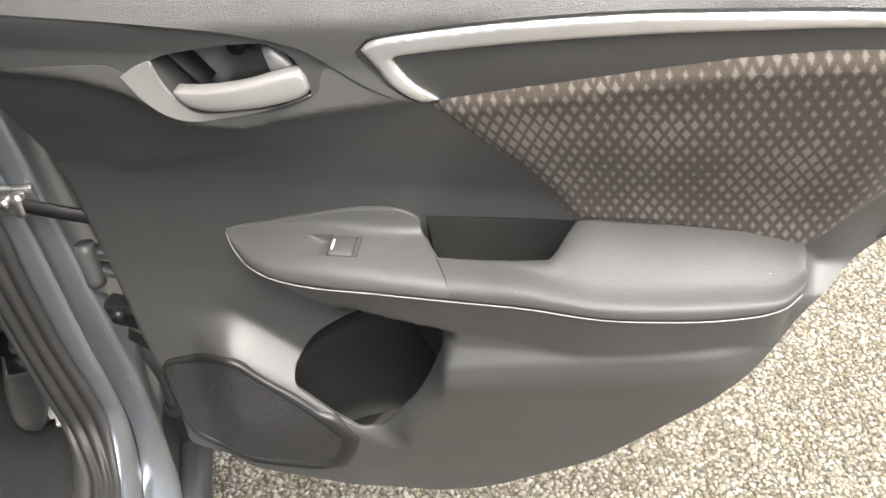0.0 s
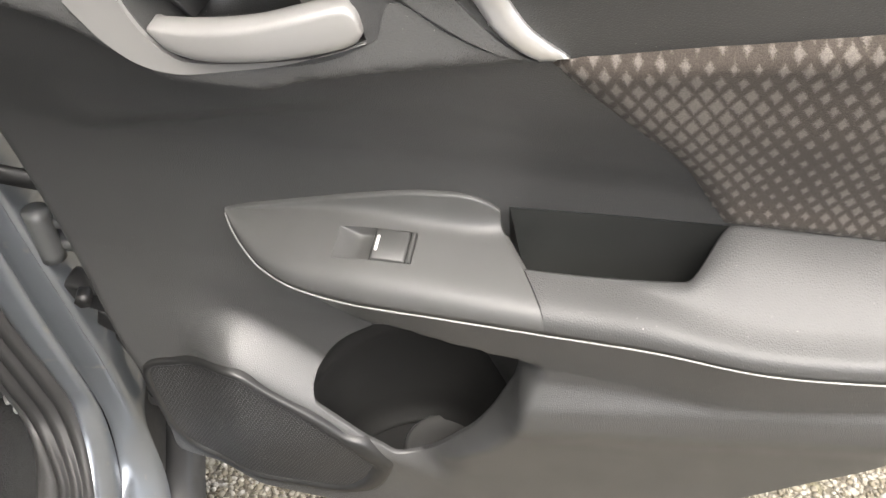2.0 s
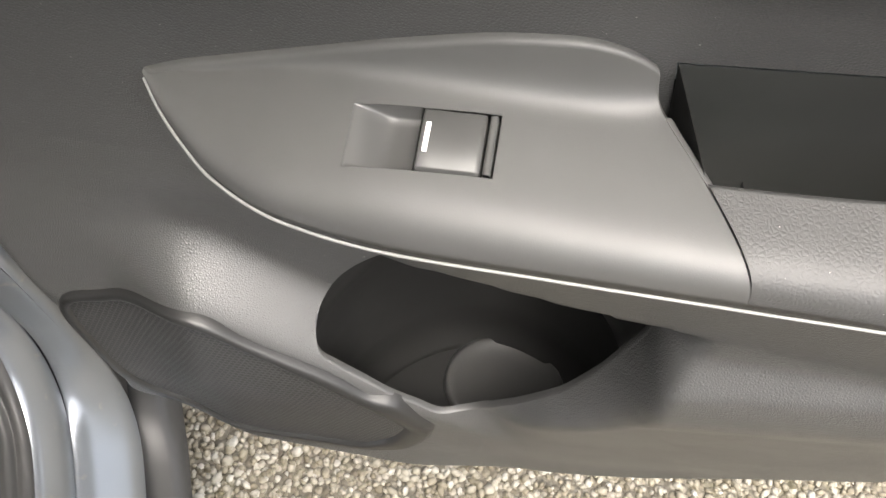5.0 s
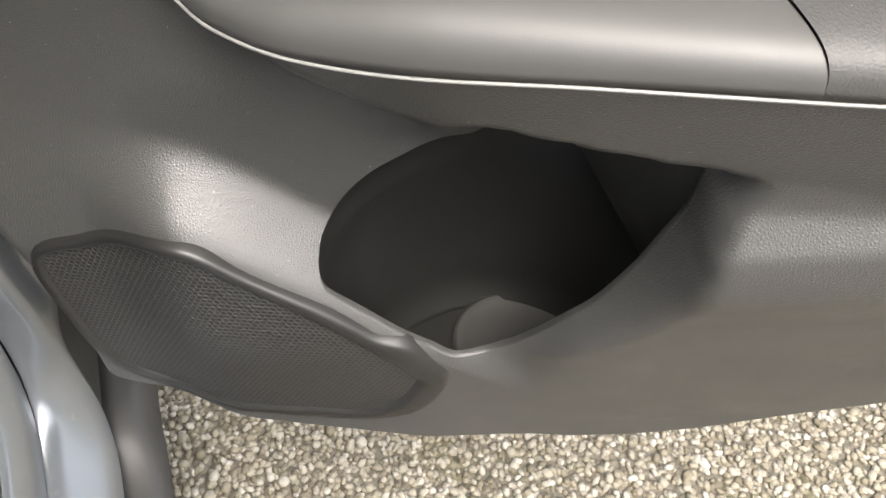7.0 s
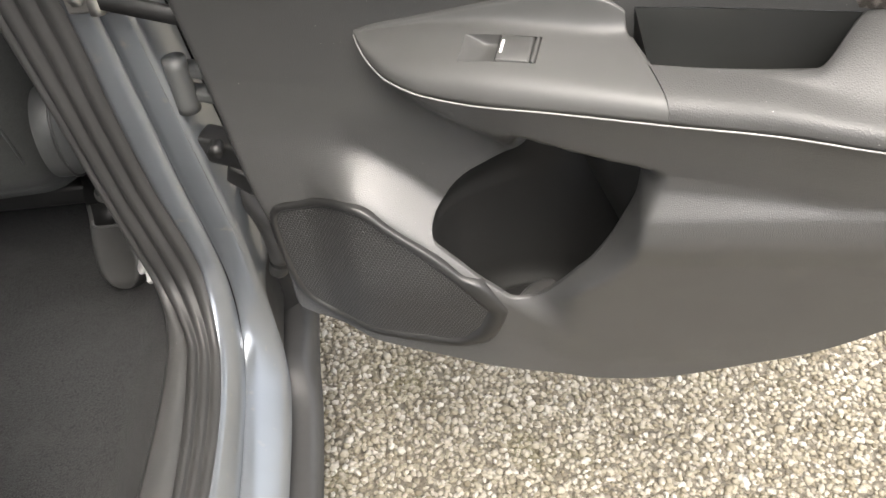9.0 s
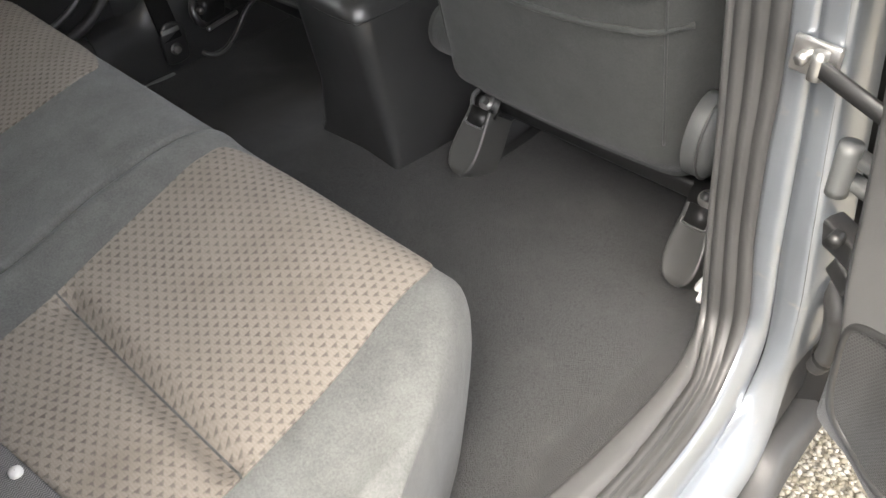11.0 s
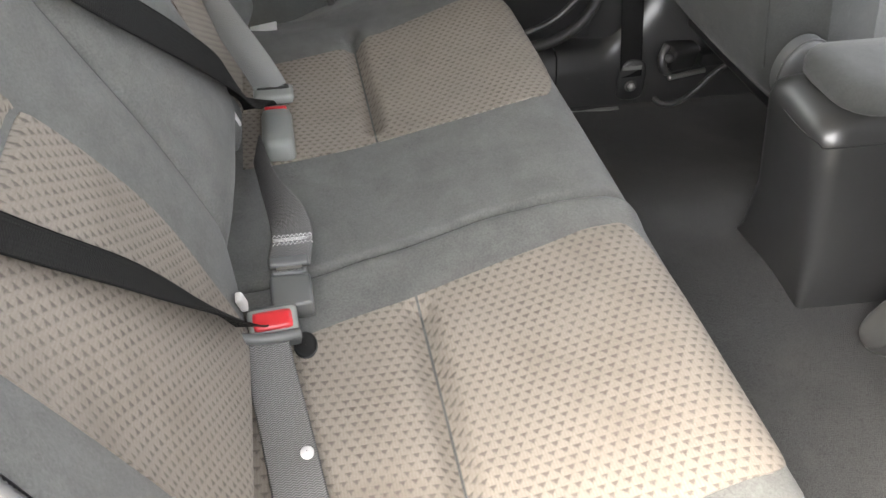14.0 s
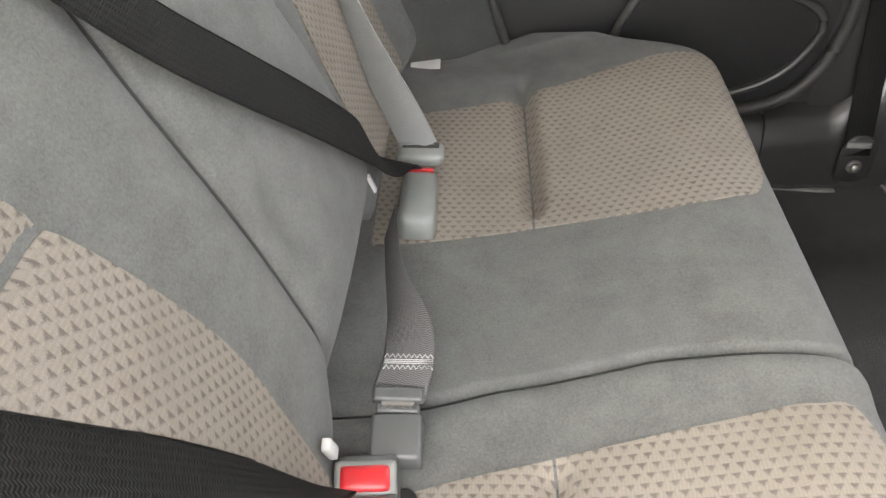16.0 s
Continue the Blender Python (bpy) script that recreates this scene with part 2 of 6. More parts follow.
def concrete():
    m = Mat("gritty_cement", 0.9, 0, 0.3)
    n = m.t.nodes.new("ShaderNodeSeparateColor")
    m.link(m.cells(112, "F1", "Color"), n.inputs[0])
    stone = m.ramp(n.outputs[0], [(0.0, (0.082, 0.070, 0.052)), (0.3, (0.163, 0.144, 0.109)), (0.7, (0.239, 0.218, 0.179)), (1.0, (0.326, 0.310, 0.272))])
    base = m.ramp(m.noise(260, 5, 0.7), [(0.3, (0.066, 0.057, 0.043)), (0.7, (0.120, 0.109, 0.087))])
    base = m.mix(m.step(m.cells(112, "F1"), 0.0055 * 112, 0.0035 * 112), base, stone)
    moss = m.step(m.noise(7, 5, 0.7), 0.54, 0.70)
    m.color(m.mix(m.math("MULTIPLY", moss, 0.4), base, (0.120, 0.112, 0.048)))
    m.bump(m.math("SUBTRACT", 1.0, m.cells(112, "F1")), 1.0, 0.006)
    return m.m


def plaster():
    m = Mat("light_block_plaster", 0.9, 0, 0.3)
    m.color(m.ramp(m.noise(1.6, 6, 0.65), [(0.3, (0.085, 0.082, 0.075)), (0.7, (0.14, 0.135, 0.125))]))
    m.bump(m.noise(60, 4), 0.4, 0.004)
    return m.m


def pebble_mat():
    m = Mat("river_pebbles", 0.62, 0, 0.4)
    n = m.t.nodes.new("ShaderNodeNewGeometry")
    isle = n.outputs["Random Per Island"]
    base = m.ramp(isle, [(0.0, (0.079, 0.067, 0.048)), (0.22, (0.152, 0.134, 0.102)), (0.5, (0.212, 0.195, 0.157)), (0.8, (0.268, 0.250, 0.212)), (1.0, (0.360, 0.352, 0.324))])
    m.color(m.mix(m.math("MULTIPLY", m.noise(420, 4), 0.55), base, (0.150, 0.129, 0.078)))
    m.bump(m.noise(700, 3), 0.25, 0.0008)
    return m.m


MAT_PAINT, MAT_DCLOTH = paint(), door_cloth()
MAT_SCLOTH, MAT_BCLOTH = seat_cloth("beige_triangle_cloth", "flat"), seat_cloth("beige_triangle_cloth_upright", "up", 0.86)
MAT_SEAM = suede("dark_seam_thread", (0.034, 0.035, 0.034), (0.052, 0.053, 0.051))
MAT_SUEDE = suede("grey_suede_cloth", (0.076, 0.078, 0.0745), (0.144, 0.147, 0.140))
MAT_SUEDE_D = suede("dark_grey_seat_cloth", (0.040, 0.0425, 0.041), (0.063, 0.066, 0.063))
MAT_CARPET = carpet("charcoal_floor_carpet", (0.021, 0.0216, 0.0216), (0.060, 0.061, 0.061))
MAT_FELT = carpet("grey_felt_edge", (0.045, 0.046, 0.046), (0.10, 0.10, 0.098))
# lining of the unseen roof, kept pale to bounce light into the cabin
MAT_LINING = suede("light_bouncing_roof_lining", (0.66, 0.66, 0.64), (0.74, 0.74, 0.72))
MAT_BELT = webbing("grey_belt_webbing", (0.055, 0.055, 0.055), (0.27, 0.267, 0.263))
# dark webbing; on the rear shoulder belts this colour holds their shade
MAT_BELT_B = webbing("dark_and_shaded_webbing", (0.006, 0.006, 0.006), (0.017, 0.0167, 0.0164))
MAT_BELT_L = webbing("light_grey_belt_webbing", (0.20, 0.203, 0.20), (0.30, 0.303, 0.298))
def tinted_glass():
    m = Mat("grey_tinted_glass", 0.03)
    clear = m.t.nodes.new("ShaderNodeBsdfTransparent")
    clear.inputs[0].default_value = (0.78, 0.80, 0.78, 1)
    gloss = m.t.nodes.new("ShaderNodeBsdfGlossy")
    gloss.inputs["Roughness"].default_value = 0.03
    both = m.t.nodes.new("ShaderNodeMixShader")
    both.inputs[0].default_value = 0.06
    m.link(clear.outputs[0], both.inputs[1])
    m.link(gloss.outputs[0], both.inputs[2])
    m.link(both.outputs[0], m.t.nodes["Material Output"].inputs[0])
    return m.m


MAT_GLASS = tinted_glass()
MAT_MESH, MAT_CEMENT, MAT_PEBBLE, MAT_PLASTER = mesh_grille(), concrete(), pebble_mat(), plaster()


# ---- shape helpers ----
def thing(name, label, category, at=(0, 0, 0), turn=0.0, group="", kind=""):
    ob = new(name)
    ob.empty_display_size = 0.05
    ob.matrix_basis = pose(*at, 0, 0, turn)
    return tagged(ob, label, category, group, kind)


def build(name, verts, faces, material, smooth=True, uvs=None):
    me = bpy.data.meshes.new(name)
    me.from_pydata([tuple(v) for v in verts], [], [tuple(f) for f in faces])
    me.materials.append(material)
    me.update()
    if smooth:
        me.polygons.foreach_set("use_smooth", [True] * len(me.polygons))
    if uvs is not None:
        layer = me.uv_layers.new(name="UVMap")
        for loop in me.loops:
            layer.data[loop.index].uv = uvs[loop.vertex_index]
    return me


def part(name, me, parent, label="", local=False):
    """One mesh under a thing or a part. local: the mesh is in the thing's own frame."""
    ob = new(name, me)
    ob.parent = parent
    if not local and parent.type == "EMPTY":
        ob.matrix_parent_inverse = parent.matrix_basis.inverted()
    return tagged(ob, label)


def solo(name, me, label, category, kind="", group=""):
    return tagged(new(name, me), label, category, group, kind)


def bevelled(me, width, segments=2, angle=40):
    bm = bmesh.new()
    bm.from_mesh(me)
    bmesh.ops.remove_doubles(bm, verts=bm.verts, dist=1e-6)
    edges = [e for e in bm.edges if len(e.link_faces) == 2 and e.calc_face_angle(0) > radians(angle)]
    bmesh.ops.bevel(bm, geom=edges, offset=width, segments=segments, profile=0.6, affect="EDGES", clamp_overlap=True)
    bmesh.ops.recalc_face_normals(bm, faces=bm.faces)
    bm.to_mesh(me)
    bm.free()
    me.polygons.foreach_set("use_smooth", [True] * len(me.polygons))
    return me


def box(name, size, at, material, turn=(0, 0, 0), bevel=0.003, taper=1.0):
    """A bevelled block; taper narrows its top."""
    sx, sy, sz = (s / 2 for s in size)
    m = pose(*at, *turn)
    v = [m @ Vector((x * sx * (taper if z > 0 else 1), y * sy * (taper if z > 0 else 1), z * sz)) for z in (-1, 1) for x, y in ((-1, -1), (1, -1), (1, 1), (-1, 1))]
    f = [(3, 2, 1, 0), (4, 5, 6, 7), (0, 1, 5, 4), (1, 2, 6, 5), (2, 3, 7, 6), (3, 0, 4, 7)]
    me = build(name, v, f, material)
    return bevelled(me, bevel, 2) if bevel else me


def curve(points, n=60, closed=False):
    """A Catmull-Rom curve through points, n samples."""
    p = [np.array(q, float) for q in points]
    k = len(p)
    get = (lambda i: p[i % k]) if closed else (lambda i: p[min(max(i, 0), k - 1)])
    segs = k if closed else k - 1
    out = []
    total = n if closed else n - 1
    for j in range(n):
        s = j / total * segs
        i = min(int(s), segs - 1)
        f = s - i
        a, b, c, d = get(i - 1), get(i), get(i + 1), get(i + 2)
        out.append(0.5 * (2 * b + (c - a) * f + (2 * a - 5 * b + 4 * c - d) * f * f + (3 * b - a - 3 * c + d) * f ** 3))
    return np.array(out)


def outline(points, step=0.006):
    """A closed outline of (u, v) or (u, v, 1) for a sharp corner, evenly sampled."""
    k = len(points)
    first = next((i for i, q in enumerate(points) if len(q) > 2), None)
    if first is None:
        c = curve([q[:2] for q in points], 24 * k, True)
        runs = [np.vstack([c, c[:1]])]
    else:
        order = [points[(first + i) % k] for i in range(k)] + [points[first]]
        runs, run = [], [order[0]]
        for q in order[1:]:
            run.append(q)
            if len(q) > 2:
                runs.append(curve([r[:2] for r in run], 24 * len(run)))
                run = [q]
    out = []
    for c in runs:
        d = np.r_[0, np.cumsum(np.linalg.norm(np.diff(c, axis=0), axis=1))]
        n = max(2, int(round(d[-1] / step)))
        s = np.linspace(0, d[-1], n + 1)[:-1]
        out += [(np.interp(t, d, c[:, 0]), np.interp(t, d, c[:, 1])) for t in s]
    return np.array(out)


def within(pts, poly):
    x, y = pts[:, 0], pts[:, 1]
    ins = np.zeros(len(pts), bool)
    x0, y0 = poly[-1]
    for x1, y1 in poly:
        hit = (y1 > y) != (y0 > y)
        with np.errstate(divide="ignore", invalid="ignore"):
            ins ^= hit & (x < (x0 - x1) * (y - y1) / (y0 - y1) + x1)
        x0, y0 = x1, y1
    return ins


def fill(rim, holes=(), step=0.006):
    """Triangles inside an outline, with holes left out: points, faces and the loops of the rims."""
    from mathutils.geometry import delaunay_2d_cdt
    lo, hi = rim.min(0), rim.max(0)
    gx, gy = np.meshgrid(np.arange(lo[0], hi[0], step), np.arange(lo[1], hi[1], step * 0.866))
    gx[1::2] += step / 2
    g = np.c_[gx.ravel(), gy.ravel()]
    g = g[within(g, rim)]
    for h in holes:
        g = g[~within(g, h)]
    edge_pts = np.vstack([rim, *holes])
    keep = np.array([np.min(np.sum((edge_pts - q) ** 2, 1)) > (0.45 * step) ** 2 for q in g]) if len(g) else np.zeros(0, bool)
    pts = np.vstack([edge_pts, g[keep]]) if len(g) else edge_pts
    edges, base = [], 0
    for loop in (rim, *holes):
        n = len(loop)
        edges += [(base + i, base + (i + 1) % n) for i in range(n)]
        base += n
    v, e, f, *_ = delaunay_2d_cdt([Vector(q) for q in pts], edges, [], 0, 1e-6)
    v = np.array([tuple(q) for q in v])
    mid = np.array([v[list(t)].mean(0) for t in f])
    ok = within(mid, rim)
    for h in holes:
        ok &= ~within(mid, h)
    faces = [t for t, o in zip(f, ok) if o]
    return v, faces


def sheet(name, rim, place, material, holes=(), step=0.006, thick=0.004, flip=False):
    """A patch over an outline, laid into space by place(u, v, depth), with turned-in edges."""
    v, faces = fill(rim, holes, step)
    verts = [place(u, w, 0.0) for u, w in v]
    used, count = {}, {}
    for f in faces:
        for i in range(len(f)):
            a, b = f[i], f[(i + 1) % len(f)]
            count[(a, b)] = 1
    out = [tuple(f) for f in faces]
    if thick:
        for a, b in list(count):
            if (b, a) not in count:
                for q in (a, b):
                    if q not in used:
                        inner = any(np.min(np.sum((h - v[q]) ** 2, 1)) < 1e-9 for h in holes)
                        used[q] = (len(verts), len(verts) + 1)
                        verts.append(verts[q])
                        verts.append(place(v[q][0], v[q][1], -0.001 if inner else -thick))
                out.append((used[b][0], used[a][0], used[a][1], used[b][1]))
    if flip:
        out = [tuple(reversed(f)) for f in out]
    return build(name, verts, out, material)


def loft(name, rings, material, closed=True, cap=False, flip=False, uvs=None):
    """A skin over rings of equally many points."""
    n = len(rings[0])
    verts = [tuple(p) for r in rings for p in r]
    faces = []
    for k in range(len(rings) - 1):
        for i in range(n if closed else n - 1):
            j = (i + 1) % n
            faces.append((k * n + i, k * n + j, (k + 1) * n + j, (k + 1) * n + i))
    if cap:
        faces += [tuple(reversed(range(n))), tuple((len(rings) - 1) * n + i for i in range(n))]
    if flip:
        faces = [tuple(reversed(f)) for f in faces]
    return build(name, verts, faces, material, True, uvs)


def tube(name, points, radius, material, sides=8, n=None, closed=False, flat=1.0):
    """A round rod along points; radius may be a list."""
    c = curve(points, n or 8 * len(points), closed)
    rad = np.interp(np.linspace(0, 1, len(c)), np.linspace(0, 1, len(radius)), radius) if hasattr(radius, "__len__") else [radius] * len(c)
    rings, up = [], np.array([0.0, 0.0, 1.0])
    for i, p in enumerate(c):
        d = c[(i + 1) % len(c)] - c[i - 1] if closed or 0 < i < len(c) - 1 else (c[1] - c[0] if i == 0 else c[-1] - c[-2])
        d = d / (np.linalg.norm(d) + 1e-9)
        s = np.cross(d, up if abs(d[2]) < 0.95 else np.array([1.0, 0, 0]))
        s /= np.linalg.norm(s) + 1e-9
        t = np.cross(s, d)
        rings.append([p + rad[i] * (math.cos(q) * s + flat * math.sin(q) * t) for q in np.linspace(0, 2 * math.pi, sides, endpoint=False)])
    if closed:
        rings.append(rings[0])
    return loft(name, rings, material, True, not closed)


def ribbon(name, points, sides, width, material, thick=0.0015, n=None):
    """A strap along points; sides: the way across at each point."""
    n = n or 10 * len(points)
    c = curve(points, n)
    s = curve(sides, n)
    rings, uvs, run = [], [], 0.0
    for i in range(n):
        if i:
            run += float(np.linalg.norm(c[i] - c[i - 1]))
        d = c[min(i + 1, n - 1)] - c[max(i - 1, 0)]
        d = d / np.linalg.norm(d)
        a = s[i] - d * np.dot(s[i], d)
        a /= np.linalg.norm(a)
        nn = np.cross(a, d)
        ring = []
        for k, (e, o) in enumerate(((-1, 0), (-0.9, 1), (0.9, 1), (1, 0), (0.9, -1), (-0.9, -1))):
            ring.append(c[i] + a * e * width / 2 + nn * o * thick / 2)
            uvs.append((run, e * width / 2))
        rings.append(ring)
    return loft(name, rings, material, True, True, False, uvs)


def lerp(x, xs, ys):
    return float(np.interp(x, xs, ys))


def smooth_line(xs, ys):
    """A smooth curve through knots that never overshoots them."""
    x, y = np.array(xs, float), np.array(ys, float)
    h, d = np.diff(x), np.diff(y) / np.diff(x)
    m = np.zeros(len(x))
    for i in range(1, len(x) - 1):
        if d[i - 1] * d[i] > 0:
            a, b = 2 * h[i] + h[i - 1], h[i] + 2 * h[i - 1]
            m[i] = (a + b) / (a / d[i - 1] + b / d[i])
    m[0], m[-1] = d[0], d[-1]
    x, y, m = x.tolist(), y.tolist(), m.tolist()

    def at(q):
        if q <= x[0]:
            return y[0]
        if q >= x[-1]:
            return y[-1]
        i = bisect(x, q) - 1
        k = x[i + 1] - x[i]
        t = (q - x[i]) / k
        return (1 + 2 * t) * (1 - t) ** 2 * y[i] + t * (1 - t) ** 2 * k * m[i] + t * t * (3 - 2 * t) * y[i + 1] + t * t * (t - 1) * k * m[i + 1]
    return at


def bisect(x, q):
    """How many of the sorted values do not exceed q."""
    return sum(1 for v in x if v <= q)


def ease(x, a, b):
    t = min(max((x - a) / (b - a), 0.0), 1.0)
    return t * t * (3 - 2 * t)


# ---- the ground ----
def ground():
    n = 40
    xs = np.r_[-60, -20, -8, np.linspace(-3, 3, n), 8, 20, 60]
    ys = np.r_[-60, -20, -8, np.linspace(-2, 4, n), 8, 20, 60]
    verts = [(x, y, -0.012) for y in ys for x in xs]
    k = len(xs)
    faces = [(j * k + i, j * k + i + 1, (j + 1) * k + i + 1, (j + 1) * k + i) for j in range(len(ys) - 1) for i in range(k - 1)]
    solo("ground", build("ground", verts, faces, MAT_CEMENT), "exposed aggregate concrete ground with mossy patches", "ground", "structure")


def pebbles():
    """Loose-looking small stones set in the cement, one mesh."""
    rng = np.random.default_rng(5)
    t = (1 + 5 ** 0.5) / 2
    ico = np.array([(-1, t, 0), (1, t, 0), (-1, -t, 0), (1, -t, 0), (0, -1, t), (0, 1, t), (0, -1, -t), (0, 1, -t), (t, 0, -1), (t, 0, 1), (-t, 0, -1), (-t, 0, 1)]) / (1 + t * t) ** 0.5
    tri = np.array([(0, 11, 5), (0, 5, 1), (0, 1, 7), (0, 7, 10), (0, 10, 11), (1, 5, 9), (5, 11, 4), (11, 10, 2), (10, 7, 6), (7, 1, 8), (3, 9, 4), (3, 4, 2), (3, 2, 6), (3, 6, 8), (3, 8, 9), (4, 9, 5), (2, 4, 11), (6, 2, 10), (8, 6, 7), (9, 8, 1)])
    cell = 0.0088
    gx, gy = np.meshgrid(np.arange(-0.42, 1.35, cell), np.arange(0.40, 1.75, cell))
    c = np.c_[gx.ravel(), gy.ravel()]
    c = c + rng.uniform(-0.5, 0.5, c.shape) * cell
    m = len(c)
    size = rng.uniform(0.0030, 0.0062, m) * np.where(rng.random(m) < 0.06, 1.5, 1.0)
    sx, sy = size * rng.uniform(0.8, 1.35, m), size * rng.uniform(0.6, 1.0, m)
    ang = rng.uniform(0, np.pi, m)
    v = ico[None] * rng.uniform(0.78, 1.15, (m, 12, 1))
    x, y = v[..., 0] * sx[:, None], v[..., 1] * sy[:, None]
    ca, sa = np.cos(ang)[:, None], np.sin(ang)[:, None]
    px = c[:, :1] + x * ca - y * sa
    py = c[:, 1:] + x * sa + y * ca
    pz = -0.012 + v[..., 2] * (size * 0.62)[:, None] + rng.uniform(0.0, 0.0016, (m, 1))
    verts = np.stack([px, py, pz], -1).reshape(-1, 3)
    faces = (tri[None] + 12 * np.arange(m)[:, None, None]).reshape(-1, 3)
    me = bpy.data.meshes.new("pebbles")
    me.vertices.add(len(verts))
    me.vertices.foreach_set("co", verts.ravel())
    me.loops.add(faces.size)
    me.loops.foreach_set("vertex_index", faces.ravel())
    me.polygons.add(len(faces))
    me.polygons.foreach_set("loop_start", np.arange(0, faces.size, 3))
    me.polygons.foreach_set("use_smooth", np.ones(len(faces), bool))
    me.materials.append(MAT_PEBBLE)
    me.update()
    me.validate()
    solo("pebbles", me, "pale and brown pebbles set in the concrete", "pebbles", "stuff")


def add_light_block():
    # unseen wall, added to keep low sky light off the door panel
    me = box("light_block_wall", (24.0, 0.25, 1.7), (-1.0, -4.2, 0.838), MAT_PLASTER, (0, 0, 0), 0.02)
    solo("light_block_wall", me, "unseen dark wall added behind the car to block sky", "wall", "structure")


ground()
pebbles()
add_light_block()

# ---- the open rear door ----
# its own frame: x along the door from the hinge, z up from the ground, -y towards the cabin
door = thing("rear_door", "open rear car door with charcoal trim panel", "car door", (-0.12, 0.765, 0.0), -21.0)

# the armrest: lower outer edge and inner edge, by distance along the door
ARM_U = [0.0955, 0.101, 0.112, 0.130, 0.160, 0.200, 0.250, 0.313, 0.380, 0.434, 0.493, 0.549, 0.570, 0.583]
EDGE_V = smooth_line(ARM_U, [0.6885, 0.683, 0.6775, 0.675, 0.676, 0.678, 0.681, 0.682, 0.6845, 0.684, 0.6875, 0.694, 0.699, 0.704])
EDGE_W = smooth_line(ARM_U, [0.034, 0.041, 0.052, 0.067, 0.082, 0.090, 0.0935, 0.0955, 0.099, 0.103, 0.101, 0.094, 0.087, 0.074])
INNER_V = smooth_line([0.0955, 0.112, 0.130, 0.160, 0.200, 0.238, 0.260, 0.270, 0.278, 0.2835, 0.30], [0.6890, 0.6955, 0.7005, 0.709, 0.7195, 0.7270, 0.7285, 0.7270, 0.7240, 0.7205, 0.70])
BASE_W = smooth_line([0.30, 0.40, 0.46, 0.52, 0.56, 0.60, 0.64, 0.70, 0.745, 0.78, 0.82, 0.85, 0.90, 0.96, 1.05],
                     [0.034, 0.042, 0.046, 0.0455, 0.040, 0.0325, 0.0295, 0.0315, 0.0375, 0.052, 0.073, 0.086, 0.103, 0.114, 0.118])
BAND_LOW = smooth_line([-0.06, 0.03, 0.07, 0.10, 0.125, 0.16, 0.19, 0.26, 0.30, 0.45], [0.862, 0.858, 0.848, 0.833, 0.823, 0.823, 0.831, 0.847, 0.854, 0.87])
BULGE = smooth_line([-0.30, -0.20, -0.16, -0.10, -0.05, -0.014, 0.0, 0.010, 0.022, 0.036, 0.06], [0.034, 0.044, 0.053, 0.067, 0.081, 0.0915, 0.0905, 0.0855, 0.0795, 0.077, 0.076])

FREE_EDGE = smooth_line([0.38, 0.44, 0.485, 0.525, 0.565, 0.62, 0.692, 0.757, 0.833, 1.0], [-0.02, -0.016, -0.018, -0.028, -0.040, -0.054, -0.065, -0.071, -0.076, -0.078])


FASCIA = smooth_line([0.09, 0.13, 0.17, 0.1965, 0.236, 0.28, 0.322, 0.40, 0.56], [0.676, 0.665, 0.655, 0.650, 0.644, 0.6375, 0.634, 0.632, 0.640])


HARD_EDGE = smooth_line([0.46, 0.48, 0.4915, 0.505, 0.5185, 0.534, 0.5575, 0.579, 0.593, 0.604, 0.62, 0.66], [0.215, 0.2345, 0.243, 0.252, 0.2604, 0.271, 0.283, 0.291, 0.296, 0.2985, 0.2995, 0.300])


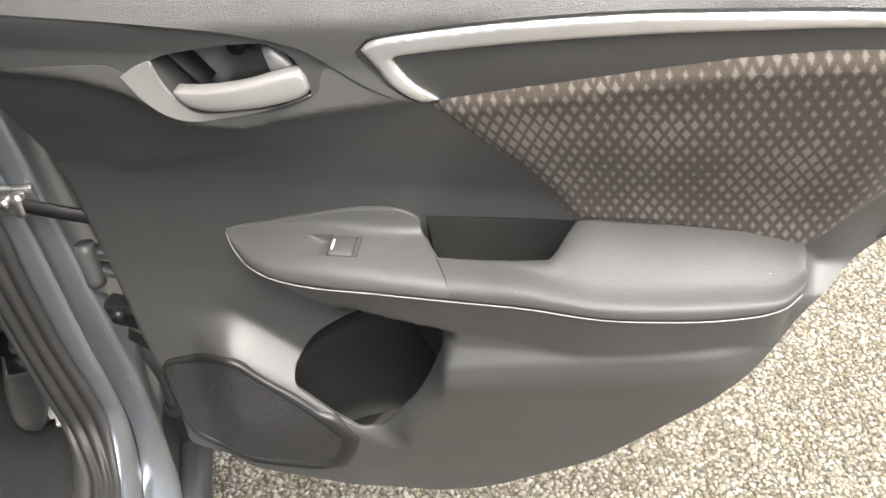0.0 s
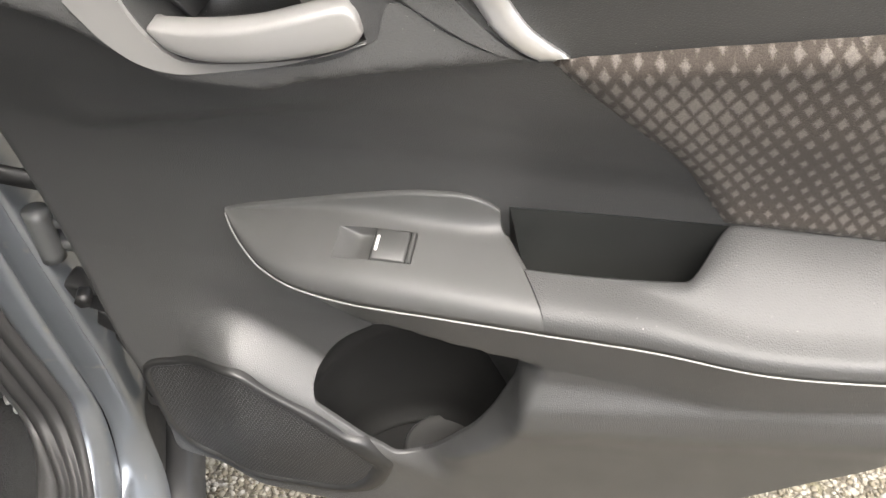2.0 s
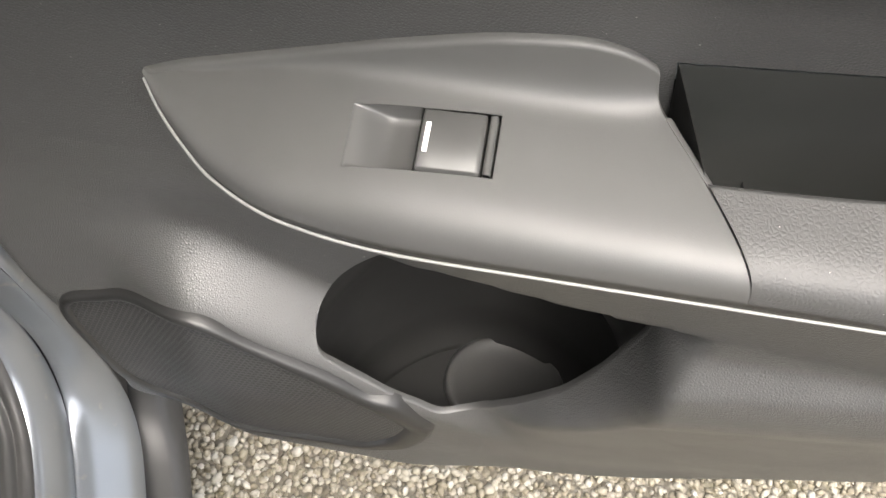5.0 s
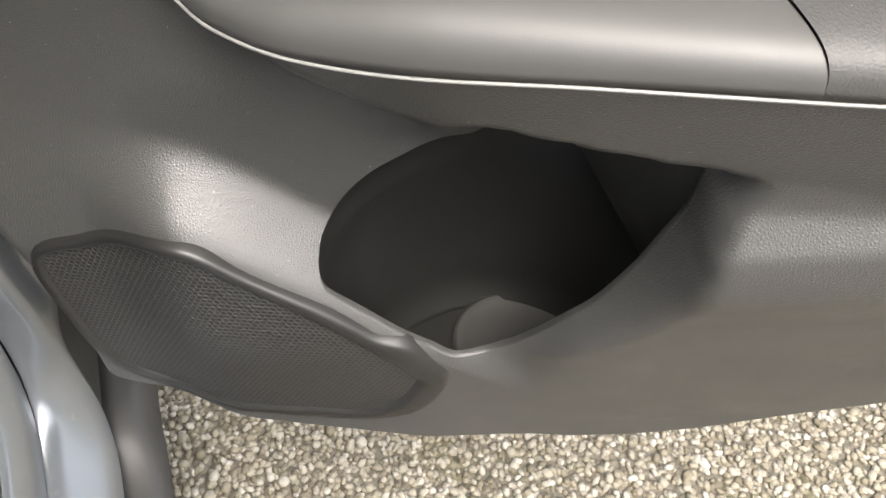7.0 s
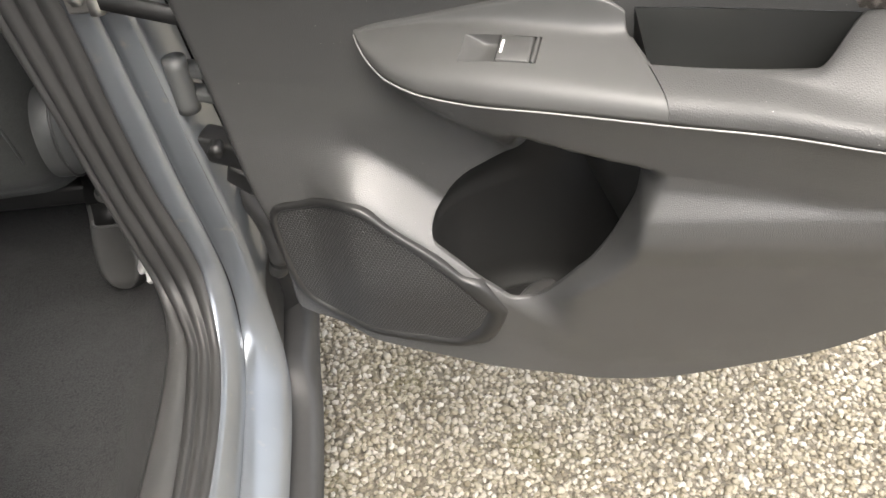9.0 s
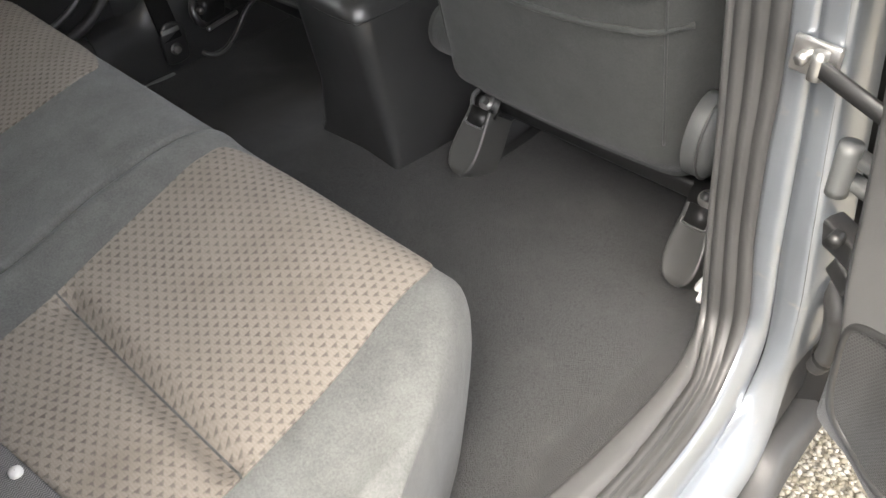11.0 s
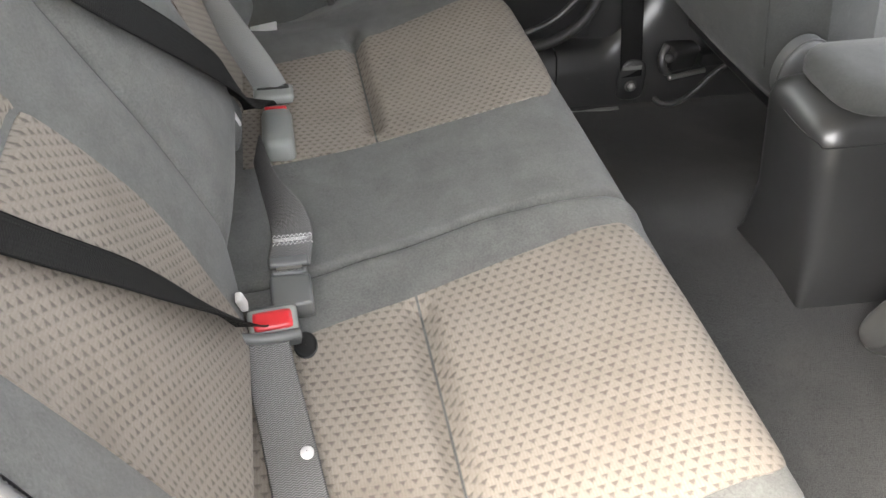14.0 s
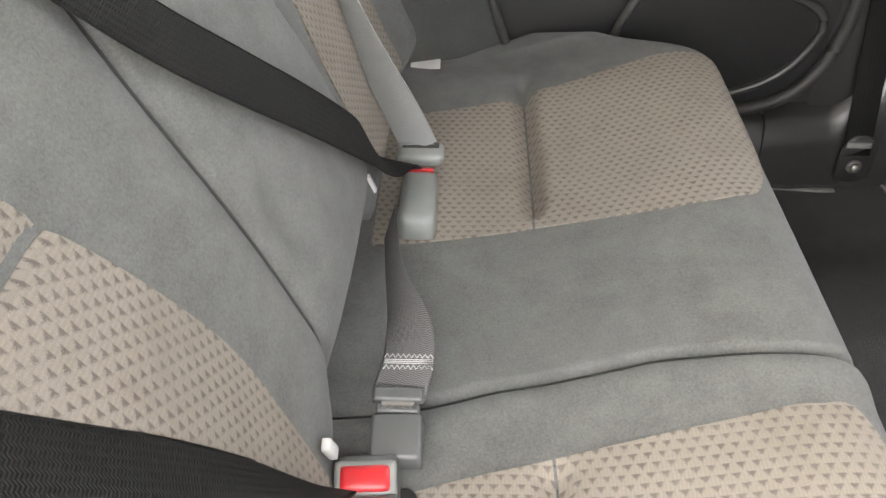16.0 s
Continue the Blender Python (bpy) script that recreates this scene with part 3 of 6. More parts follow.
def panel_w(u, v):
    """How far the trim panel stands towards the cabin."""
    w = BASE_W(v)
    # the raised band that carries the inside handle
    low = BAND_LOW(u)
    lip = ease(v, low - 0.003, low + 0.005) * (1 - ease(v, 0.89, 0.93)) * (1 - ease(u, 0.27, 0.31))
    w += lip * max(0.0, 0.098 - w)
    # a faint crease fades along the middle of the panel
    c = v - (0.752 + 0.30 * (u - 0.015))
    w += 0.0036 * ease(c, -0.010, 0.004) * (1 - ease(c, 0.004, 0.05)) * ease(u, -0.02, 0.05) * (1 - ease(u, 0.12, 0.22))
    # the lower bulge under the armrest, with its rising ridge
    edge, out = EDGE_V(u), EDGE_W(u)
    grow = ease(u, 0.155, 0.285) * (1 - 0.55 * ease(u, 0.52, 0.62))
    r = v - (0.600 + 0.20 * (u - 0.3125))
    w += grow * max(0.0, BULGE(r) - w) * (1 - ease(v, edge - 0.02, edge + 0.006))
    # the ledge above the speaker, which looks upwards and sinks towards the bottle pocket
    bend = 0.080 + 0.012 * math.log(1 + math.exp(min((u - 0.080) / 0.012, 40.0)))
    c = v + 0.73 * (bend - 0.0885) - 0.57 + 0.35 * (bend - u)
    ledge = 0.0285 + 0.0335 * (1 - ease(c, -0.020, 0.022)) - 0.008 * (1 - ease(v, 0.40, 0.49))
    k = ease(u, 0.030, 0.088) * (1 - ease(u, 0.175, 0.265)) * (1 - ease(v, 0.59, 0.63))
    w += k * (ledge - w)
    # the panel falls in round the front of the bottle pocket
    reach = lerp(v, [0.48, 0.53, 0.57, 0.598, 0.612, 0.640], [0.012, 0.022, 0.021, 0.011, 0.012, 0.022])
    sink = (1 - min(max((u - HARD_EDGE(v)) / reach, 0.0), 1.0)) ** lerp(v, [0.60, 0.63], [2.0, 0.6]) * ease(u, 0.205, 0.23) * ease(v, 0.465, 0.485) * (1 - ease(v, 0.66, 0.70))
    w -= sink * max(0.0, w - lerp(v, [0.470, 0.4826, 0.50, 0.5185, 0.534], [0.050, 0.052, 0.056, 0.0595, 0.061]))
    # the underside of the armrest
    if u > 0.095 and v < edge + 0.013:
        foot = FASCIA(u)
        face = out - 0.002 - 0.013 * min(max((edge - v) / (edge - foot), 0.0), 1.0)
        k = ease(v, foot - 0.040 + 0.033 * sink ** 0.5, foot + 0.002) * ease(u, 0.095, 0.15) * (1 - ease(u, 0.565, 0.60))
        drop = 1 - ease(v, edge - 0.001, edge + 0.012)
        w += k * drop * max(0.0, face - w)
    # the top of the panel rolls away towards the window
    w -= 0.62 * max(0.0, v - lerp(u, [0.15, 0.30, 0.50], [0.908, 0.918, 0.938]))
    # the panel turns in along its free edges
    w -= 0.03 * ease(u, 0.60, 0.68) + 0.018 * (1 - ease(u, FREE_EDGE(v), FREE_EDGE(v) + 0.020))
    return w


def on_panel(lift=0.0):
    return lambda u, v, d: (u, -(panel_w(u, v) + lift + d), v)


PANEL_RIM = outline([(-0.076, 0.98, 1), (-0.075, 0.865), (-0.074, 0.833), (-0.069, 0.757), (-0.063, 0.692), (-0.052, 0.62), (-0.038, 0.565), (-0.026, 0.525), (-0.014, 0.485), (-0.011, 0.440),
                     (-0.002, 0.404), (0.030, 0.391), (0.10, 0.384), (0.175, 0.380), (0.248, 0.372), (0.285, 0.374), (0.336, 0.391), (0.39, 0.425), (0.448, 0.472), (0.505, 0.545),
                     (0.545, 0.602), (0.575, 0.650), (0.60, 0.684), (0.64, 0.715), (0.70, 0.76, 1), (0.72, 0.98, 1)], 0.005)
POCKET = outline([(0.3000, 0.6355, 1), (0.2995, 0.620), (0.2985, 0.604), (0.2960, 0.593), (0.2910, 0.579), (0.2830, 0.5575), (0.2710, 0.534), (0.2604, 0.5185), (0.2520, 0.505), (0.2430, 0.4915), (0.2345, 0.4800), (0.2245, 0.4722), (0.209, 0.4715), (0.1955, 0.481), (0.181, 0.4915),
                  (0.1653, 0.504), (0.1515, 0.515), (0.1455, 0.5215), (0.1430, 0.530), (0.1432, 0.537), (0.1475, 0.545), (0.1567, 0.5607), (0.169, 0.5748), (0.1833, 0.5865), (0.1945, 0.5965), (0.203, 0.606), (0.213, 0.6175), (0.222, 0.631), (0.230, 0.6425, 1), (0.250, 0.6412), (0.275, 0.6380)], 0.003)
GRILLE = outline([(0.004, 0.517), (0.033, 0.531), (0.0637, 0.5440), (0.080, 0.5475), (0.092, 0.5450), (0.107, 0.5335), (0.1447, 0.5055), (0.1741, 0.479), (0.1910, 0.4570, 1), (0.182, 0.433), (0.169, 0.4156), (0.157, 0.4085), (0.130, 0.4065), (0.099, 0.4055), (0.050, 0.4065), (0.028, 0.414), (0.0136, 0.432), (0.006, 0.470)], 0.004)
RECESS = outline([(0.1023, 0.8792, 1), (0.1191, 0.885), (0.155, 0.8928), (0.1828, 0.8965), (0.1951, 0.8960), (0.2082, 0.8889), (0.215, 0.8789), (0.2215, 0.8602, 1), (0.1982, 0.8502), (0.167, 0.8444), (0.1398, 0.8413), (0.1268, 0.8428), (0.1156, 0.8523), (0.1076, 0.8652)], 0.003)
CUP = outline([(0.287, 0.6845, 1), (0.408, 0.6885, 1), (0.408, 0.7285, 1), (0.345, 0.7255), (0.283, 0.7215, 1)], 0.003)

panel = part("trim_panel", sheet("trim_panel", PANEL_RIM, on_panel(), MAT_DOOR, [POCKET, RECESS, CUP], 0.0034, 0.02), door, "grained charcoal plastic door trim", True)


def bottle_pocket():
    """A turned-in lip, a round bottle well behind it, its floor with a cup base, and a slanting wall."""
    rim, mid = POCKET, POCKET.mean(0)
    rings = [[(u, -panel_w(u, v), v) for u, v in rim]]
    for k, back in ((0.996, 0.0005), (0.992, 0.0018), (0.992, 0.0040)):
        ring = []
        for u, v in rim:
            soft = 1 - ease(v, 0.512, 0.530) * (1 - ease(u, 0.18, 0.21))
            kk = 1 - (1 - k) * soft
            ring.append((mid[0] + (u - mid[0]) * kk, -panel_w(u, v) + back * (0.12 + 0.88 * soft), mid[1] + (v - mid[1]) * kk))
        rings.append(ring)
    pocket = part("bottle_pocket", loft("bottle_pocket", rings, MAT_DOOR, True, False, True), door, "dark moulded bottle pocket", True)
    left_u = smooth_line([0.4175, 0.52, 0.530, 0.537, 0.545, 0.5607, 0.5748, 0.5865, 0.5965, 0.606, 0.6175, 0.631, 0.643, 0.675], [0.1425, 0.1426, 0.1430, 0.1432, 0.1475, 0.1567, 0.169, 0.1833, 0.1945, 0.203, 0.213, 0.222, 0.228, 0.232])
    rows = []
    for v in np.r_[0.4175, 0.4185, 0.421, 0.427, np.linspace(0.44, 0.52, 7), np.linspace(0.525, 0.604, 30), np.linspace(0.612, 0.672, 8)]:
        v = float(v)
        pull = 0.010 * (1 - ease(v, 0.4175, 0.432))
        ul, wl = left_u(v), panel_w(left_u(v), min(max(v, 0.529), 0.598)) - 0.0006
        lean = 0.05 * (v - 0.55)
        row = []
        for q in np.linspace(0, math.pi, 48):
            c, d = math.cos(q), math.sin(q)
            uu = 0.2315 - (0.2315 - ul - pull) * c * abs(c) ** 0.1 if c > 0 else 0.2315 - (0.0855 - pull) * c * abs(c) ** 0.15
            edge = wl if c > 0 else 0.045 + (wl - 0.045) * (1 - ease(-c, 0.0, 0.6))
            w = edge - (edge + 0.036 - pull) * d ** 1.12 - lean
            row.append((uu, -min(w, panel_w(uu, v) - 0.0006 - 0.006 * (1 - ease(v, 0.510, 0.529))), v))
        rows.append(row)
    part("well", loft("well", rows, MAT_WELL, False), pocket, "rounded inner wall with shade in its colour", True)
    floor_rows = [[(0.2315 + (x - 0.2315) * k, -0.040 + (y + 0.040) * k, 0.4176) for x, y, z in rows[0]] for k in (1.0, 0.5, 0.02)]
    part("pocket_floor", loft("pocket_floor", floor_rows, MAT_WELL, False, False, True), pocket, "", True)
    c = Vector((0.240, -0.006, 0.4165))
    prof = [(0.0, 0.003), (0.018, 0.0032), (0.030, 0.004), (0.0335, 0.0062), (0.0360, 0.0055), (0.0380, 0.002), (0.0385, -0.004)]
    ring = [[(c.x + r * math.cos(q), c.y + 0.92 * r * math.sin(q), c.z + z) for q in np.linspace(0, 2 * math.pi, 48, endpoint=False)] for r, z in prof]
    part("cup_base", loft("cup_base", ring, MAT_BASE), pocket, "raised round cup base", True)
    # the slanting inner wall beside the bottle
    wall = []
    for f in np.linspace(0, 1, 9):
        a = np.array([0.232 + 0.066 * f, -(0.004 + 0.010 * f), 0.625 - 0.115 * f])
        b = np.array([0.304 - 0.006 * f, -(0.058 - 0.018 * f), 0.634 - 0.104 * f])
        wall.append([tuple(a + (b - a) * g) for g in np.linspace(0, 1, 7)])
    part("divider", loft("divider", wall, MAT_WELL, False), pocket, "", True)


def speaker():
    skin = lambda u, v: panel_w(u, v) + 0.0012 + 0.003 * math.exp(-((u - 0.09) / 0.06) ** 2 - ((v - 0.47) / 0.05) ** 2)  # noqa: E731
    mesh = part("speaker_grille", sheet("speaker_grille", GRILLE, lambda u, v, d: (u, -(skin(u, v) + d), v), MAT_MESH, (), 0.005, 0.003), door, "fine black perforated speaker mesh", True)
    mid = GRILLE.mean(0)
    rings = []
    for grow, lift in ((-0.0015, 0.000), (0.0002, 0.0030), (0.0016, 0.0036), (0.0052, 0.0034), (0.0066, 0.0012), (0.0072, -0.006)):
        ring = []
        for i, (u, v) in enumerate(GRILLE):
            a, b = GRILLE[i - 2], GRILLE[(i + 2) % len(GRILLE)]
            n = np.array([(b - a)[1], -(b - a)[0]])
            n /= np.linalg.norm(n) + 1e-9
            if np.dot(n, np.array([u, v]) - mid) < 0:
                n = -n
            far = 0.9 + 0.95 * ease(u, 0.163, 0.176) + 0.35 * (1 - ease(v - 0.55 * (u - 0.05), 0.44, 0.50))
            ring.append((u + n[0] * grow * far, -(panel_w(u, v) + lift), v + n[1] * grow * far))
        rings.append(ring)
    part("rim", loft("rim", rings, MAT_RIM), mesh, "raised satin speaker surround", True)


def bezier(a, b, c, d, n):
    a, b, c, d = (np.array(q, float) for q in (a, b, c, d))
    return [a * (1 - f) ** 3 + 3 * b * f * (1 - f) ** 2 + 3 * c * f * f * (1 - f) + d * f ** 3 for f in np.linspace(0, 1, n)]


def flat_top(u, w):
    """The level top of the switch bezel."""
    return 0.7025 - 0.25 * (w - 0.061)


def bezel_section(u):
    """The bezel cut across, from its lower edge over the top to the panel: (w, v) points."""
    ew, ev, iv = EDGE_W(u), EDGE_V(u), INNER_V(u)
    iw = panel_w(u, iv)
    span = ew - iw
    wr = ew - min(0.027, 0.5 * span)
    wb = iw + min(0.016, 0.36 * span)
    cap = ev + 0.60 * (iv - ev)
    soft = lambda a, b: -0.003 * math.log(math.exp(-a / 0.003) + math.exp(-b / 0.003))  # noqa: E731
    vr, vb = soft(flat_top(u, wr), cap + 0.001), soft(flat_top(u, wb), cap + 0.001 + 0.10 * (iv - ev))
    sl = (vb - vr) / max(wr - wb, 1e-4)
    h = vr - ev
    front = bezier((ew, ev), (ew + 0.0010, ev + 0.72 * h), (wr + 0.64 * (ew - wr), vr - 0.64 * (ew - wr) * sl), (wr, vr), 16)
    flat = [(wr + (wb - wr) * f, vr + (vb - vr) * f) for f in np.linspace(0.12, 0.95, 8)]
    back = bezier((wb, vb), (wb - 0.6 * (wb - iw), vb + 0.6 * (wb - iw) * sl), (iw + 0.0045, vb + 0.25 * (iv - vb)), (iw + 0.0035, iv - 0.0022), 12)
    lip = bezier((iw + 0.0035, iv - 0.0022), (iw + 0.0033, iv - 0.0002), (iw + 0.002, iv + 0.0004), (iw - 0.004, iv + 0.0003), 6)
    return [(ew - 0.010, ev - 0.002)] + [tuple(q) for q in front] + flat + [tuple(q) for q in back] + [tuple(q) for q in lip[1:]]


BEZEL_END = smooth_line([0.030, 0.045, 0.066, 0.0955, 0.11], [0.2730, 0.2835, 0.2975, 0.3135, 0.320])


def armrest():
    rings = []
    for u in np.r_[np.linspace(0.0955, 0.113, 14), np.linspace(0.1145, 0.160, 22), np.linspace(0.163, 0.2835, 52)]:
        f = ease(u, 0.15, 0.2835)
        rings.append([(u + f * (BEZEL_END(w) - 0.2835), -w, v) for w, v in bezel_section(float(u))])
    bezel = part("switch_bezel", loft("switch_bezel", rings, MAT_BEZEL, False), door, "satin grey window switch panel", True)
    bezel.data.validate()
    open_well(bezel.data)
    end = rings[-1]
    part("bezel_end", loft("bezel_end", [end, [(x + 0.0006, y, z - 0.0004) for x, y, z in end], [(x + 0.0004, y + 0.004, z - 0.002) for x, y, z in end], [(x - 0.004, y + 0.010, z - 0.004) for x, y, z in end]], MAT_BEZEL, False), bezel, "", True)
    # the soft pad goes on from the same section and fills out behind the pull cup
    rings = []
    for u in np.r_[np.linspace(0.2836, 0.36, 26), np.linspace(0.3625, 0.43, 36), np.linspace(0.434, 0.583, 44)]:
        u = float(u)
        ew, ev = EDGE_W(u), EDGE_V(u)
        m = ease(u, 0.345, 0.425)
        tail = ease(u, 0.53, 0.583)
        slope = 0.25 + 0.37 * m - 0.12 * tail
        depth = 0.026 - 0.006 * m - 0.004 * tail
        wr, vr = ew - depth, ev + 0.0195 - 0.001 * m - 0.008 * tail
        inner = 0.0660 - 0.0305 * ease(u, 0.388, 0.412)
        front = bezier((ew, ev), (ew + 0.0012, ev + 0.74 * (vr - ev)), (wr + 0.66 * depth, vr - 0.66 * depth * slope), (wr, vr), 18)
        back = [(wr + (inner - wr) * f, vr + slope * (wr - inner) * f + 0.0022 * m * math.sin(math.pi * f)) for f in np.linspace(0.08, 1, 16)]
        w1, v1 = back[-1]
        roll = [(w1 - 0.0016, v1 - 0.0004), (w1 - 0.0026, v1 - 0.0020), (w1 - 0.0028, v1 - 0.012), (w1 - 0.0028, v1 - 0.03)]
        sec = [(ew - 0.010, ev - 0.002)] + [tuple(q) for q in front] + back + roll
        f = 1 - ease(u, 0.2836, 0.40)
        rings.append([(u + 0.0003 + f * (BEZEL_END(w) - 0.2835), -w, v) for w, v in sec])
    mid = np.mean(rings[-1], 0)
    tips = [[(0.583 + dx, y + (mid[1] - y) * k, z + (mid[2] - z) * k) for x, y, z in rings[-1]] for dx, k in ((0.0025, 0.12), (0.004, 0.45), (0.0042, 0.98))]
    pad = part("armrest_pad", loft("armrest_pad", rings + tips, MAT_PAD, False), door, "soft leather-grained armrest", True)
    pts = [(u, -(EDGE_W(u) + 0.0006), EDGE_V(u) - 0.0010) for u in np.r_[np.linspace(0.0958, 0.16, 40), np.linspace(0.164, 0.583, 90)]]
    part("edge_bead", tube("edge_bead", pts, 0.00065, MAT_EDGE, 6, 260), pad, "thin pale moulding line", True)
    # the pull cup
    mouth = [(0.2835, -panel_w(0.2835, 0.7215) - 0.0004, 0.7212), (0.345, -panel_w(0.345, 0.7255) - 0.0004, 0.7252), (0.4095, -panel_w(0.408, 0.7285) - 0.0004, 0.7285), (0.405, -0.054, 0.718), (0.397, -0.062, 0.708), (0.384, -0.0655, 0.7025), (0.34, -0.0660, 0.7005), (0.2985, -0.0665, 0.6985)]

    def ring(k, v):
        return [(x + (0.34 - x) * k, y + (-0.054 - y) * k, v + 0.35 * (z - 0.71)) for x, y, z in mouth]
    rings = [mouth, ring(0.03, 0.694), ring(0.05, 0.668), ring(0.20, 0.660), ring(0.98, 0.659)]
    part("pull_cup", loft("pull_cup", rings, MAT_ACCENT, True, False, True), pad, "dark pull cup", True)
    side = [p for p in end if 0.0425 <= -p[1] <= 0.0665 and p[2] > 0.69]
    strip = [[(x + 0.0004, y, z - 0.0003), (x + 0.0022, y, z - 0.0002), (x + 0.0032, y, z - 0.0012), (x + 0.0065, y, z - 0.020)] for x, y, z in side]
    part("cup_edge", loft("cup_edge", strip, MAT_BEZEL, False, False, True), bezel, "", True)
    return bezel


SWITCH_L, SWITCH_R, SWITCH_S, SWITCH_W = 0.1806, 0.2306, 0.0495, 0.0222


def open_well(me):
    """Cut the opening of the window switch out of the bezel's top."""
    bm = bmesh.new()
    bm.from_mesh(me)
    for co, no in (((SWITCH_L, 0, 0), (1, 0, 0)), ((SWITCH_R, 0, 0), (1, 0, 0)), ((0, -SWITCH_S, 0), (0, 1, 0)), ((0, -SWITCH_S - SWITCH_W, 0), (0, 1, 0))):
        bmesh.ops.bisect_plane(bm, geom=bm.verts[:] + bm.edges[:] + bm.faces[:], dist=1e-7, plane_co=co, plane_no=no)
    gone = []
    for f in bm.faces:
        c = f.calc_center_median()
        if SWITCH_L < c.x < SWITCH_R and SWITCH_S < -c.y < SWITCH_S + SWITCH_W and c.z > 0.688:
            gone.append(f)
    bmesh.ops.delete(bm, geom=gone, context="FACES")
    bm.to_mesh(me)
    bm.free()


def bezel_top(u, w):
    """The height of the finished bezel at a place on its top."""
    q = u
    for _ in range(4):
        q = u - ease(q, 0.15, 0.2835) * (BEZEL_END(w) - 0.2835)
    sec = bezel_section(q)[6:40]
    return float(np.interp(w, [a for a, b in sec[::-1]], [b for a, b in sec[::-1]]))


def window_switch(bezel):
    """Rocker and thumb scoop sunk into the tilted top of the armrest."""
    n = Vector((0.0, -0.25, 1.0)).normalized()

    def at(u, s, h):
        w = SWITCH_S + s
        return tuple(Vector((u, -w, bezel_top(u, w))) + n * h)
    L, R, W = SWITCH_L, SWITCH_R, SWITCH_W
    M = 0.2045
    rim = [(L, 0), (R, 0), (R, W), (L, W)]
    walls = [[at(u, s, h) for u, s in rim] for h in (0.0, -0.0095)]
    floor_z = [at(u, s, -0.0095) for u, s in rim]
    well = part("switch_well", build("switch_well", walls[0][1:3] + walls[1][1:3] + floor_z, [(0, 1, 3, 2), (4, 5, 6, 7)], MAT_BLACK, False), bezel, "black switch opening", True)
    # the scooped thumb recess, deepest beside the rocker
    ramp = []
    for k in range(19):
        f = k / 18
        u = L + f * (M - L)
        dip = -0.0080 * ease(f, 0.0, 0.62)
        ramp.append([at(u, 0.0, 0.0001), at(u, 0.0002, dip * 0.92)] + [at(u, W * g, dip * (1 - 0.42 * g * g)) for g in (0.05, 0.2, 0.4, 0.6, 0.8, 0.93, 0.98)] + [at(u, W, 0.0001)])
    part("thumb_scoop", loft("thumb_scoop", ramp, MAT_SWITCH, False, True), well, "scooped grey thumb recess", True)
    rock = []
    for f, h in ((0.0, -0.0090), (0.004, 0.0004), (0.02, 0.0012), (0.06, 0.0014), (0.25, 0.0011), (0.5, 0.0009), (0.9, 0.0010), (0.985, 0.0006), (1.0, -0.0060)):
        u = M + 0.0003 + f * 0.0214
        rock.append([at(u, 0.0007, -0.0070), at(u, 0.0008, h - 0.0004), at(u, 0.0014, h), at(u, W - 0.0014, h), at(u, W - 0.0008, h - 0.0004), at(u, W - 0.0007, -0.0070)])
    rocker = part("rocker", loft("rocker", rock, MAT_SWITCH, False, False), well, "satin grey rocker", True)
    end = [[at(u, s, h) for s in (0.0008, W - 0.0008)] for u, h in ((0.2268, -0.006), (0.2270, 0.0002), (0.2276, 0.0006), (0.2294, 0.0004), (0.2299, -0.004))]
    part("rocker_end", loft("rocker_end", end, MAT_SWITCH, False, False), well, "", True)
    c = [(0.2066, 0.0058), (0.2082, 0.0058), (0.2082, 0.0160), (0.2066, 0.0160)]
    v = [at(u, s, 0.0020) for u, s in c] + [at(u, s, 0.0002) for u, s in c]
    part("indicator", build("indicator", v, [(0, 3, 2, 1), (0, 1, 5, 4), (1, 2, 6, 5), (2, 3, 7, 6), (3, 0, 4, 7)], MAT_LOUVRE, False), rocker, "small white indicator bar", True)


